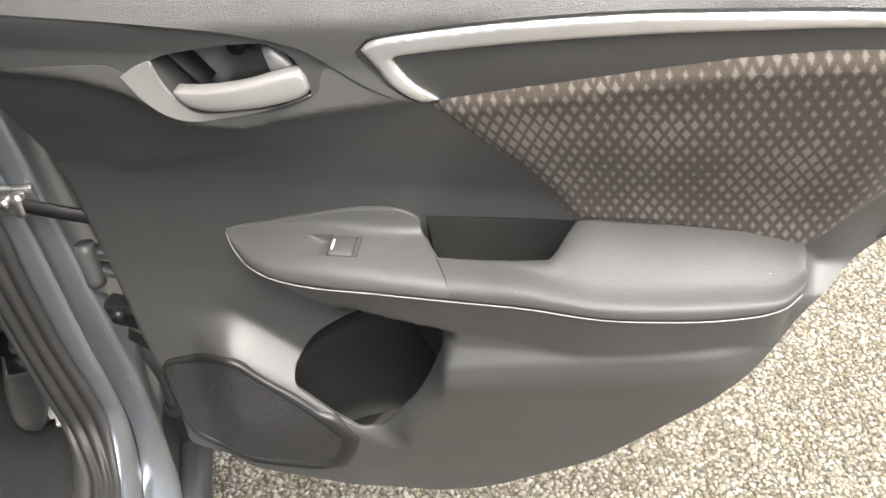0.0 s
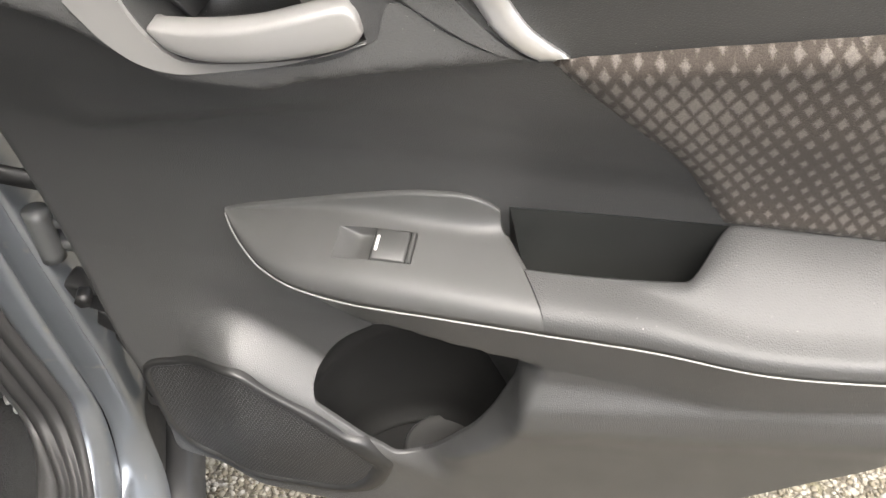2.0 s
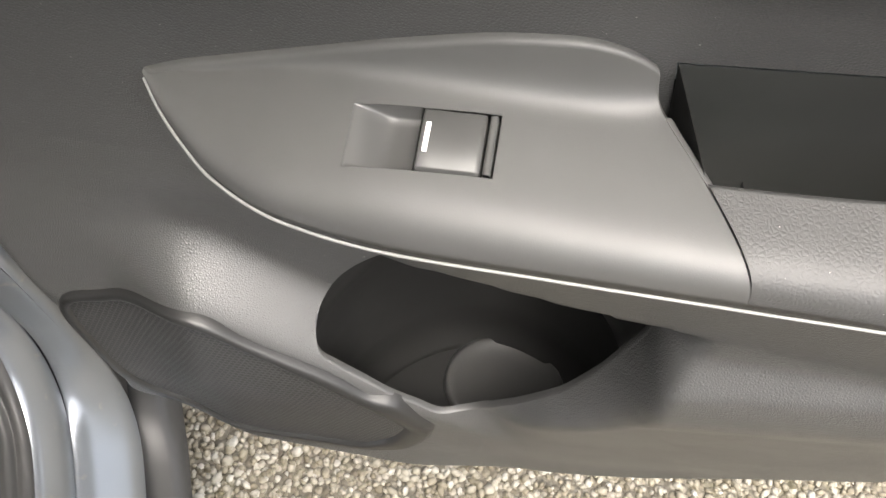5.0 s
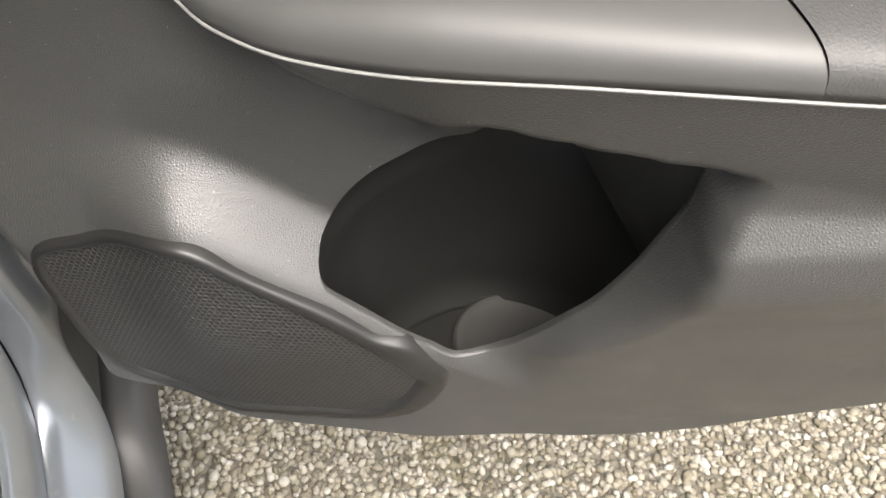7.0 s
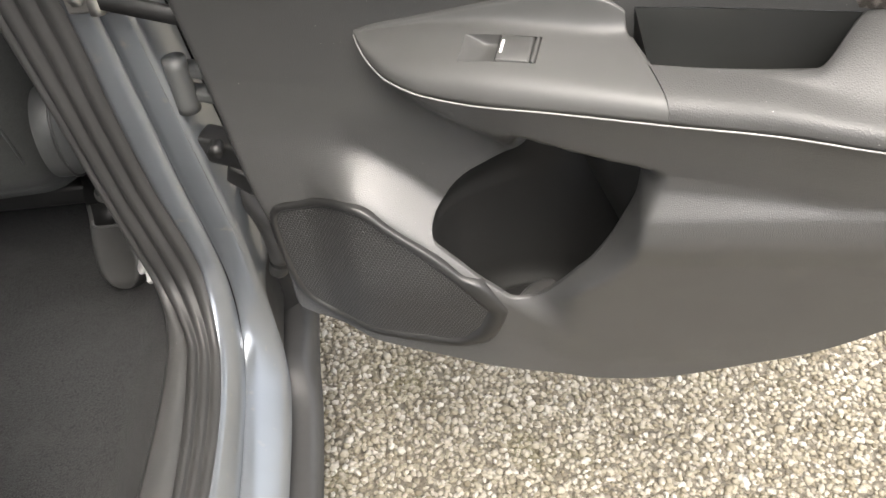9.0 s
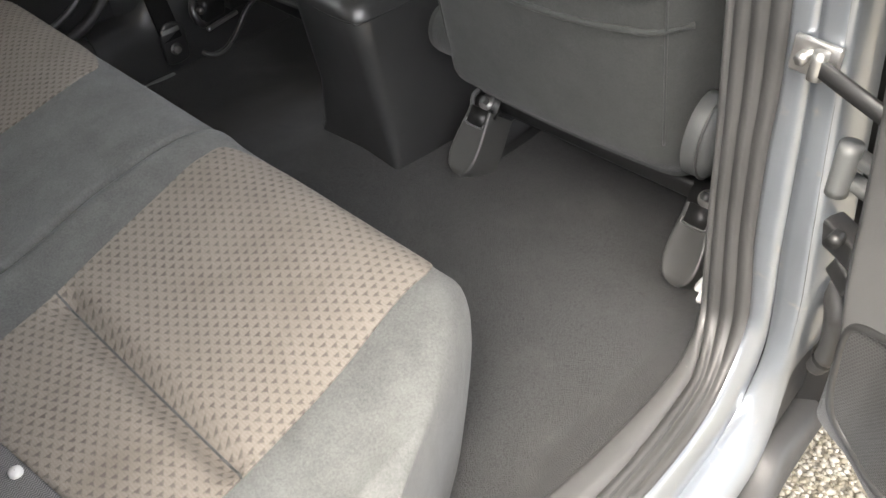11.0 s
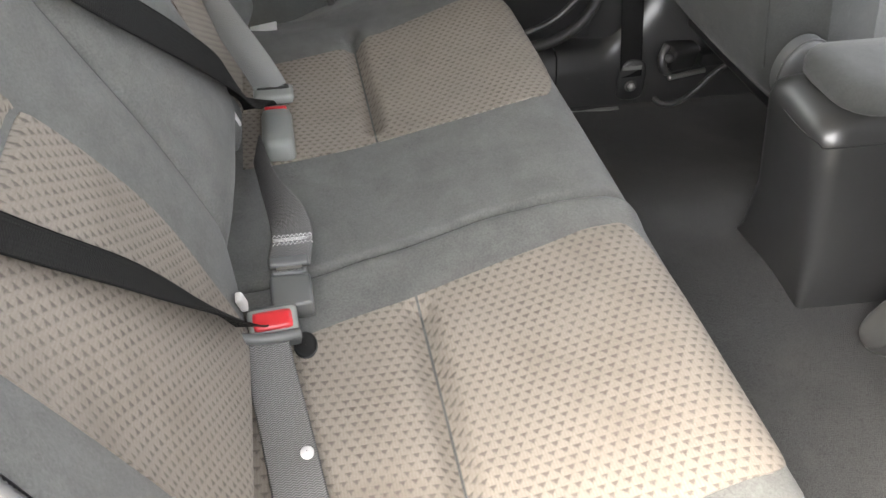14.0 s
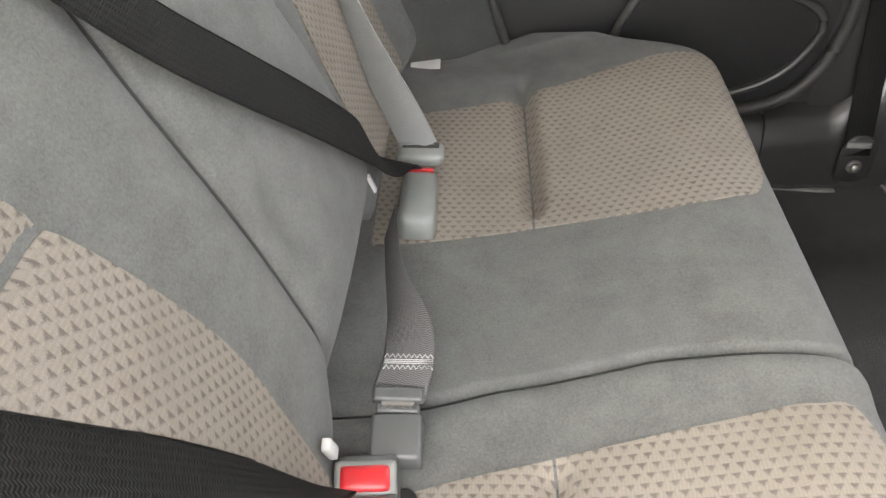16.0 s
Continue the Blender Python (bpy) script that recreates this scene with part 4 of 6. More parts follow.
def inside_handle():
    # the silver crescent on the hinge side of the recess, running out below it
    rim = outline([(0.1023, 0.8792, 1), (0.090, 0.8745), (0.0766, 0.8663, 1), (0.0831, 0.8573), (0.0925, 0.8465), (0.1071, 0.8368), (0.1264, 0.8335), (0.1524, 0.8378), (0.1843, 0.8450), (0.2215, 0.8590, 1),
                   (0.1982, 0.8496), (0.167, 0.8438), (0.1398, 0.8407), (0.1268, 0.8422), (0.1150, 0.8518), (0.1070, 0.8650)], 0.003)
    part("handle_surround", sheet("handle_surround", rim, lambda u, v, d: (u, -(max(panel_w(u, v), 0.094) + 0.0018 + 0.001 * (1 - ease(u, 0.12, 0.2)) + d), v), MAT_HANDLE, (), 0.003, 0.012), door, "satin silver handle surround", True)
    rings = [[(u, -panel_w(u, v), v) for u, v in RECESS]]
    mid = RECESS.mean(0)
    for s, back in ((0.995, 0.004), (0.99, 0.014), (0.96, 0.034), (0.86, 0.046), (0.4, 0.050), (0.02, 0.050)):
        rings.append([(mid[0] + (p[0] - mid[0]) * s, p[1] + back, mid[1] + (p[2] - mid[1]) * s) for p in rings[0]])
    bowl = part("handle_bowl", loft("handle_bowl", rings, MAT_DOOR, True, False, True), door, "dark handle recess", True)
    # the lever: a broad bowed bar that fills the lower half of the recess
    bot = smooth_line([0.1172, 0.1265, 0.1411, 0.168, 0.1991, 0.2175, 0.2205], [0.8545, 0.8462, 0.8440, 0.8470, 0.8528, 0.8590, 0.8640])
    top = smooth_line([0.1172, 0.1265, 0.1405, 0.1718, 0.1985, 0.2131, 0.2185, 0.2205], [0.8578, 0.8592, 0.8612, 0.8672, 0.8748, 0.8778, 0.8735, 0.8660])
    sec = []
    for u in np.r_[np.linspace(0.1172, 0.13, 10), np.linspace(0.133, 0.205, 22), np.linspace(0.2075, 0.2205, 10)]:
        f = (u - 0.1172) / 0.1033
        lo, hi = bot(u), top(u)
        h = hi - lo
        w = 0.1010 + 0.007 * math.sin(math.pi * min(max(f, 0.0), 1.0)) ** 0.8
        front = bezier((w - 0.006, lo), (w + 0.0005, lo - 0.01 * h), (w + 0.0016, lo + 0.12 * h), (w + 0.0010, lo + 0.80 * h), 8) + bezier((w + 0.0010, lo + 0.80 * h), (w + 0.0008, lo + 0.97 * h), (w - 0.001, hi), (w - 0.010, hi + 0.001), 7)[1:]
        sec.append([(u, -a, b) for a, b in front] + [(u, -(w - 0.014), hi - 0.2 * h), (u, -(w - 0.014), lo + 0.2 * h)])
    lever = part("handle_lever", loft("handle_lever", sec, MAT_HANDLE, True, True, True), door, "satin chrome pull lever", True)
    pw = [(0.1850, 0.8895), (0.1925, 0.8910), (0.2075, 0.8775), (0.2065, 0.8735), (0.1905, 0.8690)]
    pad = [[(u - 0.004, -0.070, v) for u, v in pw], [(u, -0.090, v) for u, v in pw], [(0.1955 + (u - 0.1955) * 0.86, -0.0925, 0.8802 + (v - 0.8802) * 0.86) for u, v in pw], [(0.1955, -0.093, 0.8802)] * 5]
    part("lock_paddle", loft("lock_paddle", pad, MAT_HANDLE, True, False), lever, "lock paddle", True)
    rib = [(0.1060, 0.8795), (0.1085, 0.8795), (0.1310, 0.8535), (0.1283, 0.8530)]
    part("bowl_rib", loft("bowl_rib", [[(u, -0.058, v) for u, v in rib], [(u, -0.081, v) for u, v in rib], [(u, -0.0815, v - 0.0006) for u, v in rib]], MAT_BEZEL, True, True), bowl, "", True)
    part("lock_boss", tube("lock_boss", [(0.1535, -0.048, 0.8795), (0.1535, -0.064, 0.8790)], 0.0078, MAT_BLACK, 20, 4), bowl, "round lock plug", True)


def upper_trim():
    # silver strip: outer and inner line
    top = [(0.262, 0.896), (0.272, 0.9035), (0.306, 0.911), (0.361, 0.920), (0.430, 0.928), (0.495, 0.932), (0.577, 0.935), (0.70, 0.936)]
    inn = [(0.70, 0.9265), (0.581, 0.9255), (0.497, 0.920), (0.431, 0.914), (0.360, 0.905), (0.293, 0.894), (0.2825, 0.889), (0.294, 0.872), (0.3115, 0.8565)]
    rim = outline([(*top[0], 1)] + top[1:-1] + [(*top[-1], 1), (*inn[0], 1)] + inn[1:6] + [(inn[6][0], inn[6][1], 1), inn[7], (*inn[8], 1), (0.2985, 0.8535, 1), (0.279, 0.871)], 0.0025)

    def silver(u, v, d):
        e = min(1.0, float(np.min(np.hypot(rim[:, 0] - u, rim[:, 1] - v))) / 0.0045)
        return (u, -(panel_w(u, v) + 0.0020 + 0.0032 * (1 - (1 - e) ** 2) ** 0.7 + d), v)
    part("silver_strip", sheet("silver_strip", rim, silver, MAT_SILVER, (), 0.0022, 0.006), door, "satin silver decor strip", True)
    acc = outline([(0.285, 0.889, 1), (0.295, 0.8925), (0.360, 0.9035), (0.431, 0.9125), (0.497, 0.9185), (0.581, 0.924), (0.70, 0.925, 1), (0.70, 0.916, 1), (0.583, 0.913), (0.531, 0.908), (0.467, 0.896), (0.398, 0.879), (0.361, 0.870), (0.315, 0.858, 1)], 0.005)
    part("accent_panel", sheet("accent_panel", acc, lambda u, v, d: (u, -(panel_w(u, v) - 0.001 + d), v), MAT_ACCENT, (), 0.005, 0.003), door, "dark satin accent panel", True)
    cl = outline([(0.300, 0.8535, 1), (0.361, 0.869), (0.398, 0.8775), (0.467, 0.894), (0.531, 0.906), (0.583, 0.911), (0.70, 0.914, 1), (0.70, 0.86, 1), (0.630, 0.776), (0.603, 0.738), (0.583, 0.7135, 1), (0.532, 0.7225), (0.489, 0.729), (0.446, 0.729), (0.406, 0.729, 1), (0.391, 0.752), (0.371, 0.782), (0.337, 0.816)], 0.005)

    def cloth(u, v, d):
        e = min(1.0, float(np.min(np.hypot(cl[:, 0] - u, cl[:, 1] - v))) / 0.014)
        high = lerp(u, [0.30, 0.36, 0.40, 0.47, 0.53, 0.58, 0.70], [0.8535, 0.869, 0.878, 0.894, 0.906, 0.911, 0.914]) - v
        roll = 0.004 * math.exp(-(high / 0.020) ** 2) * ease(u, 0.30, 0.36)
        return (u, -(panel_w(u, v) + (0.006 + roll) * (1 - (1 - e) ** 2) - 0.001 + d), v)
    part("cloth_insert", sheet("cloth_insert", cl, cloth, MAT_DCLOTH, (), 0.005, 0.006), door, "brown woven cloth insert with diamonds", True)
    # leather-grained cap along the top and round the handle
    cap = outline([(-0.072, 0.913, 1), (0.05, 0.9105), (0.12, 0.908), (0.17, 0.9045), (0.215, 0.896), (0.235, 0.884), (0.262, 0.868), (0.298, 0.8525, 1), (0.277, 0.8695), (0.258, 0.889), (0.262, 0.899), (0.272, 0.9065),
                   (0.306, 0.914), (0.361, 0.923), (0.430, 0.931), (0.495, 0.935), (0.577, 0.938), (0.70, 0.939, 1), (0.70, 0.975, 1), (-0.073, 0.975, 1)], 0.006)
    part("upper_cap", sheet("upper_cap", cap, lambda u, v, d: (u, -(panel_w(u, v) + 0.0022 + d), v), MAT_TOP, (), 0.006, 0.004), door, "leather-grained upper door cap", True)
    band = outline([(-0.02, 0.860, 1), (0.042, 0.859), (0.084, 0.842), (0.104, 0.829), (0.124, 0.8215), (0.15, 0.8225), (0.185, 0.8315), (0.260, 0.8485), (0.296, 0.854, 1), (0.262, 0.8655), (0.236, 0.880), (0.228, 0.868), (0.226, 0.8605), (0.201, 0.8475), (0.172, 0.841), (0.138, 0.8365), (0.121, 0.836), (0.106, 0.8445), (0.088, 0.859), (0.070, 0.872), (0.04, 0.872), (-0.02, 0.866, 1)], 0.005)
    part("handle_band", sheet("handle_band", band, lambda u, v, d: (u, -(panel_w(u, v) + 0.0006 + d), v), MAT_TOP, (), 0.005, 0.003), door, "grained band round the handle", True)


def door_shell():
    """The painted door behind its trim, with its rubber seal."""
    rim = [(u, v) for u, v in PANEL_RIM]
    mid = np.mean(rim, 0)
    ring = lambda s, w: [(mid[0] + (u - mid[0]) * s, -w, mid[1] + (v - mid[1]) * s) for u, v in rim]  # noqa: E731
    me = loft("shell", [ring(0.975, 0.016), ring(0.978, 0.004), ring(0.978, -0.05), ring(0.96, -0.09), ring(0.01, -0.105)], MAT_PAINT, True, False, False)
    part("shell", me, door, "blue-grey painted door shell", True)
    seal = [(mid[0] + (u - mid[0]) * 0.972, -0.012, mid[1] + (v - mid[1]) * 0.975) for u, v in rim][::6]
    part("door_seal", tube("door_seal", seal, 0.006, MAT_RUBBER, 8, 160, True), door, "black rubber door seal", True)


bottle_pocket()
speaker()
window_switch(armrest())
inside_handle()
upper_trim()
door_shell()

# ---- the rear seat ----
XC = -1.0
PROFILE = curve([(0.08, 0.392), (0.14, 0.388), (0.20, 0.386), (0.27, 0.389), (0.33, 0.394), (0.40, 0.410), (0.48, 0.428), (0.54, 0.441), (0.585, 0.443), (0.614, 0.432), (0.630, 0.402), (0.634, 0.35), (0.626, 0.28), (0.610, 0.19)], 240)
P_RUN = np.r_[0, np.cumsum(np.linalg.norm(np.diff(PROFILE, axis=0), axis=1))]
P_END = float(P_RUN[-1])
P_TAN = np.gradient(PROFILE, axis=0)
P_TAN /= np.linalg.norm(P_TAN, axis=1)[:, None]


def s_of(y):
    """The run along the cushion's section at a depth y on its top."""
    return float(np.interp(y, PROFILE[:160, 0], P_RUN[:160]))


S_SEAM = s_of(0.335)


JOIN = smooth_line([0.10, 0.16, 0.222, 0.30, 0.40, 0.44, 0.50, 0.55, 0.64], [-0.870, -0.878, -0.891, -0.912, -0.924, -0.928, -0.925, -0.920, -0.914])


def cushion(x, s, lift=0.0):
    """A point of the rear cushion: across the car and along its section."""
    y, z = np.interp(s, P_RUN, PROFILE[:, 0]), np.interp(s, P_RUN, PROFILE[:, 1])
    ty, tz = np.interp(s, P_RUN, P_TAN[:, 0]), np.interp(s, P_RUN, P_TAN[:, 1])
    side = abs(x - XC)
    d = max(0.0, side - 0.515)
    k = 1 - 6.8 * d ** 1.5
    crown = 0.0
    # seating dishes
    crown -= 0.010 * math.exp(-((side - 0.31) / 0.14) ** 2) * math.exp(-((y - 0.36) / 0.16) ** 2)
    # stitched groove across each seat
    g = math.exp(-((s - S_SEAM) / 0.013) ** 2) * (1 - ease(side, 0.50, 0.53)) * ease(side, 0.17, 0.20)
    crown -= 0.018 * g
    crown += 0.004 * math.exp(-((s - S_SEAM - 0.025) / 0.02) ** 2) * ease(side, 0.17, 0.22) * (1 - ease(side, 0.48, 0.53))
    # the join between the two cushions
    crown -= 0.010 * math.exp(-((x - JOIN(y)) / 0.006) ** 2)
    crown += 0.0035 * math.exp(-((x - JOIN(y) - 0.022) / 0.022) ** 2)
    # the side bolster rolls off
    crown -= 0.020 * ease(side, 0.53, 0.62) + 0.55 * max(0.0, side - 0.625) ** 1.0
    ny, nz = -tz, ty
    lift += crown
    y = 0.08 + (y - 0.08) * k + ny * lift
    return (x, y, z + nz * lift)


def grid_part(name, xs, ss, fn, material, thick=0.0):
    rings = [[fn(float(x), float(s)) for s in ss] for x in xs]
    return loft(name, rings, material, False, False, True)


BENCH = (thing("rear_bench_seat", "narrow rear bench half in beige cloth and grey suede", "car seat", (-0.63, 0.35, 0.2), group="rear bench halves"),
         thing("rear_bench_seat", "wide rear bench part in beige cloth and grey suede", "car seat", (-1.28, 0.35, 0.2), group="rear bench halves"))


def joined(x, s):
    """A cushion point with the two halves parted along their join."""
    y = float(np.interp(s, P_RUN, PROFILE[:, 0]))
    return cushion(x + (JOIN(y) + 0.907) * math.exp(-((x + 0.907) / 0.05) ** 2), s)


def rear_cushions():
    right, left = BENCH
    ss = np.r_[np.linspace(0, S_SEAM - 0.03, 16), np.linspace(S_SEAM - 0.027, S_SEAM + 0.027, 19), np.linspace(S_SEAM + 0.03, P_END, 50)]
    xr = np.r_[np.linspace(-0.330, -0.38, 12), np.linspace(-0.385, -0.885, 70), np.linspace(-0.888, -0.907, 8)]
    xl = np.r_[np.linspace(-0.9075, -0.93, 8), np.linspace(-0.935, -1.615, 90), np.linspace(-1.62, -1.67, 12)]
    right = part("cushion", grid_part("cushion", xr, ss, joined, MAT_SUEDE), right, "grey suede cushion cover")
    left = part("cushion", grid_part("cushion", xl, ss, joined, MAT_SUEDE), left, "grey suede cushion cover")
    # cloth faces, a front and a rear piece for each seat, in (x, run)
    s_f, s_b = s_of(0.58) + 0.02, s_of(0.145)
    for owner, sign in ((right, 1), (left, -1)):
        def q(side, s):
            return (XC + sign * side, s)
        gap = 0.0015
        inn = lambda y: lerp(y, [0.12, 0.225, 0.33, 0.42, 0.45, 0.535, 0.59, 0.64], [0.245, 0.202, 0.175, 0.163, 0.159, 0.150, 0.144, 0.150]) if sign > 0 else lerp(y, [0.12, 0.217, 0.272, 0.327, 0.436, 0.53, 0.595], [0.118, 0.134, 0.146, 0.155, 0.154, 0.153, 0.164])  # noqa: E731
        out = lambda y: lerp(y, [0.12, 0.33, 0.44, 0.54, 0.62, 0.65], [0.545, 0.527, 0.523, 0.508, 0.500, 0.490]) if sign > 0 else lerp(y, [0.12, 0.214, 0.269, 0.325, 0.398, 0.472, 0.557, 0.62], [0.405, 0.432, 0.449, 0.462, 0.483, 0.497, 0.520, 0.512])  # noqa: E731
        mid = 0.5 * (inn(0.5) + out(0.5))
        front = [(*q(inn(0.335), S_SEAM + gap), 1), q(inn(0.42), s_of(0.42)), q(inn(0.50), s_of(0.50)), q(inn(0.56), s_of(0.56)), q(inn(0.60) + 0.02, s_f), q(mid, s_f + 0.028), q(out(0.60) - 0.03, s_f + 0.024), (*q(out(0.61), s_of(0.583) + 0.010), 1), q(out(0.54), s_of(0.54)), q(out(0.44), s_of(0.44)), (*q(out(0.335), S_SEAM + gap), 1)]
        rear = [(*q(inn(0.15), s_b), 1), q(inn(0.24), s_of(0.24)), (*q(inn(0.335), S_SEAM - gap), 1), (*q(out(0.335), S_SEAM - gap), 1), q(out(0.24), s_of(0.24)), (*q(out(0.15), s_b), 1)]
        for nm, rim in (("front_cloth", front), ("rear_cloth", rear)):
            o = outline(rim, 0.008)
            me = sheet(nm, o, lambda u, s, d: cushion(u, s, 0.0022 + d), MAT_SCLOTH, (), 0.0065, 0.004, sign > 0)
            bm = bmesh.new()
            bm.from_mesh(me)
            bmesh.ops.recalc_face_normals(bm, faces=bm.faces)
            bm.to_mesh(me)
            bm.free()
            part(nm, me, owner, "beige cloth with dark triangles")


LEAN_BACK = radians(24)


def backrest(x, r, lift=0.0):
    """A point of the rear backrest: across the car and up along its slope."""
    side = x - XC
    f = 0.0
    # the middle seat's back stands proud and is rounded at its foot
    q = min(max((side + 0.172) / 0.07, 0.0), 1.0)
    m = math.sqrt(1 - (1 - q) ** 2) * (1 - ease(side, -0.02, 0.24))
    f += m * (0.022 * ease(r, 0.0, 0.10) + 0.012 * math.exp(-((r - 0.2) / 0.12) ** 2))
    f -= 0.008 * math.exp(-((side - 0.112) / 0.006) ** 2) + 0.007 * math.exp(-((side - 0.112) / 0.026) ** 2)
    f -= 0.055 * m * (1 - ease(r, 0.0, 0.11)) ** 2
    # dished seats and outer wings
    f += 0.030 * ease(abs(side), 0.46, 0.60) - 0.055 * ease(abs(side), 0.58, 0.66)
    f += 0.014 * math.exp(-((r - 0.22) / 0.14) ** 2) * math.exp(-((abs(side) - 0.35) / 0.16) ** 2)
    f -= 0.008 * math.exp(-((r - 0.355) / 0.006) ** 2) * ease(abs(side), 0.26, 0.29) * (1 - ease(abs(side), 0.5, 0.53))
    f -= 0.05 * (1 - ease(r, -0.03, 0.045)) ** 2
    f -= 0.017 * math.exp(-((x + 0.936) / 0.022) ** 2 - ((r - 0.185) / 0.036) ** 2)
    f += lift
    y0, z0 = 0.158, 0.398
    return (x, y0 - r * math.sin(LEAN_BACK) + f * math.cos(LEAN_BACK), z0 + r * math.cos(LEAN_BACK) + f * math.sin(LEAN_BACK))


def rear_backrests():
    right, left = BENCH
    covers = []
    rs = np.r_[np.linspace(-0.03, 0.06, 12), np.linspace(0.07, 0.62, 46)]
    for owner, xs in ((right, np.r_[np.linspace(-0.345, -0.87, 70), np.linspace(-0.872, -0.8875, 8)]), (left, np.r_[np.linspace(-0.8868, -0.905, 8), np.linspace(-0.91, -1.08, 30), np.linspace(-1.085, XC - 0.1715, 30), np.linspace(XC - 0.1725, -1.655, 60)])):
        me = grid_part("backrest", xs, rs, backrest, MAT_SUEDE)
        bm = bmesh.new()
        bm.from_mesh(me)
        bmesh.ops.reverse_faces(bm, faces=bm.faces)
        bm.to_mesh(me)
        bm.free()
        covers.append(part("backrest", me, owner, "grey suede backrest cover"))
    for owner, sign in ((covers[0], 1), (covers[1], -1)):
        q = lambda side, r: (XC + sign * side, r)  # noqa: E731
        lower = [(*q(0.228, 0.02), 1), q(0.222, 0.10), q(0.222, 0.19), q(0.248, 0.29), (*q(0.272, 0.352), 1), (*q(0.515, 0.352), 1), q(0.508, 0.22), q(0.500, 0.10), (*q(0.505, 0.02), 1)]
        upper = [(*q(0.274, 0.358), 1), q(0.29, 0.42), (*q(0.33, 0.60), 1), (*q(0.53, 0.60), 1), (*q(0.516, 0.358), 1)]
        for nm, rim in (("lower_cloth", lower), ("upper_cloth", upper)):
            me = sheet(nm, outline(rim, 0.008), lambda u, r, d: backrest(u, r, 0.002 + d), MAT_BCLOTH, (), 0.009, 0.004)
            bm = bmesh.new()
            bm.from_mesh(me)
            bmesh.ops.recalc_face_normals(bm, faces=bm.faces)
            bm.to_mesh(me)
            bm.free()
            part(nm, me, owner, "beige cloth with dark triangles")


def seams():
    """Dark stitched seams where the seat covers meet."""
    right, left = BENCH
    part("back_seam", tube("back_seam", [backrest(-0.888, r, 0.0015) for r in np.linspace(-0.02, 0.6, 30)], 0.0022, MAT_SEAM, 6, 120), left, "dark stitched seam")
    part("cushion_seam", tube("cushion_seam", [cushion(JOIN(float(np.interp(s, P_RUN, PROFILE[:, 0]))), s, 0.0015) for s in np.linspace(s_of(0.10), P_END - 0.02, 50)], 0.0013, MAT_SEAM, 6, 160), left, "dark stitched seam")
    for owner, a, b in ((right, -0.823, -0.474), (left, -1.157, -1.46)):
        part("cross_seam", tube("cross_seam", [cushion(x, S_SEAM, -0.0005) for x in np.linspace(a, b, 24)], 0.0007, MAT_SEAM, 6, 90), owner, "dark stitched seam")


def buckle_hole_shade():
    """A black disc laid on the cushion for the shade in the hole that the buckles come up through."""
    rings = []
    for k, lift in ((1.0, 0.0030), (0.93, 0.0046), (0.84, 0.0036), (0.6, 0.0030), (0.02, 0.0030)):
        ring = []
        for q in np.linspace(0, 2 * math.pi, 36, endpoint=False):
            a, b = 0.020 * k * math.cos(q), 0.013 * k * math.sin(q)
            ring.append(cushion(-0.776 + a, s_of(0.206) + b, lift))
        rings.append(ring)
    part("buckle_hole_shade", loft("buckle_hole_shade", rings, MAT_BLACK, True, False, True), BENCH[0], "black disc for the shade in the buckle hole")


rear_cushions()
buckle_hole_shade()
rear_backrests()
seams()


# ---- the cabin shell ----
def car_floor():
    xs, ys = np.linspace(-1.74, -0.26, 110), np.linspace(0.40, 1.9, 110)

    def z(x, y):
        t = 0.212 + 0.006 * noise.noise(Vector((x * 5, y * 5, 0))) + 0.003 * noise.noise(Vector((x * 16, y * 16, 3)))
        t += 0.012 * math.exp(-((x - XC) / 0.10) ** 2)
        # the ramp up to the sill on both sides
        t += 0.085 * ease(abs(x - XC), 0.62, 0.73) - 0.085 * ease(-x, 1.12, 1.50)
        # padding folds by the seat mount and the tunnel
        t += 0.010 * math.exp(-((x + 0.80) / 0.035) ** 2) * ease(y, 0.80, 0.93)
        t += 0.007 * math.exp(-((y - 0.80 - 0.9 * (x + 0.70)) / 0.014) ** 2) * math.exp(-((x + 0.76) / 0.06) ** 2)
        t += 0.005 * math.exp(-((y - 0.90 + 0.5 * (x + 0.72)) / 0.018) ** 2) * math.exp(-((x + 0.70) / 0.06) ** 2)
        t += 0.006 * math.sin(9 * x + 14 * y) * math.exp(-((x + 0.50) / 0.16) ** 2)
        return t
    rings = [[(x, y, z(x, y)) for x in xs] for y in ys]
    me = loft("floor", rings, MAT_CARPET, False)
    solo("floor", me, "charcoal carpeted car floor with lint", "car floor", "structure")


car_floor()


# ---- the right-hand door opening: sill and centre pillar ----
# lines along the opening, from the rear of the sill forward and up the pillar
TRIM_IN = [(-0.300, 0.10, 0.335), (-0.292, 0.30, 0.335), (-0.290, 0.51, 0.335), (-0.284, 0.61, 0.335), (-0.283, 0.72, 0.336), (-0.289, 0.772, 0.341), (-0.299, 0.815, 0.365), (-0.309, 0.82, 0.432), (-0.317, 0.82, 0.504), (-0.325, 0.82, 0.583), (-0.335, 0.82, 0.659), (-0.36, 0.815, 0.90), (-0.40, 0.80, 1.25)]
TRIM_OUT = [(-0.262, 0.10, 0.337), (-0.256, 0.30, 0.337), (-0.254, 0.492, 0.337), (-0.252, 0.616, 0.337), (-0.260, 0.72, 0.338), (-0.267, 0.756, 0.343), (-0.290, 0.803, 0.368), (-0.299, 0.806, 0.430), (-0.307, 0.806, 0.500), (-0.315, 0.806, 0.578), (-0.324, 0.806, 0.660), (-0.35, 0.80, 0.90), (-0.39, 0.79, 1.25)]
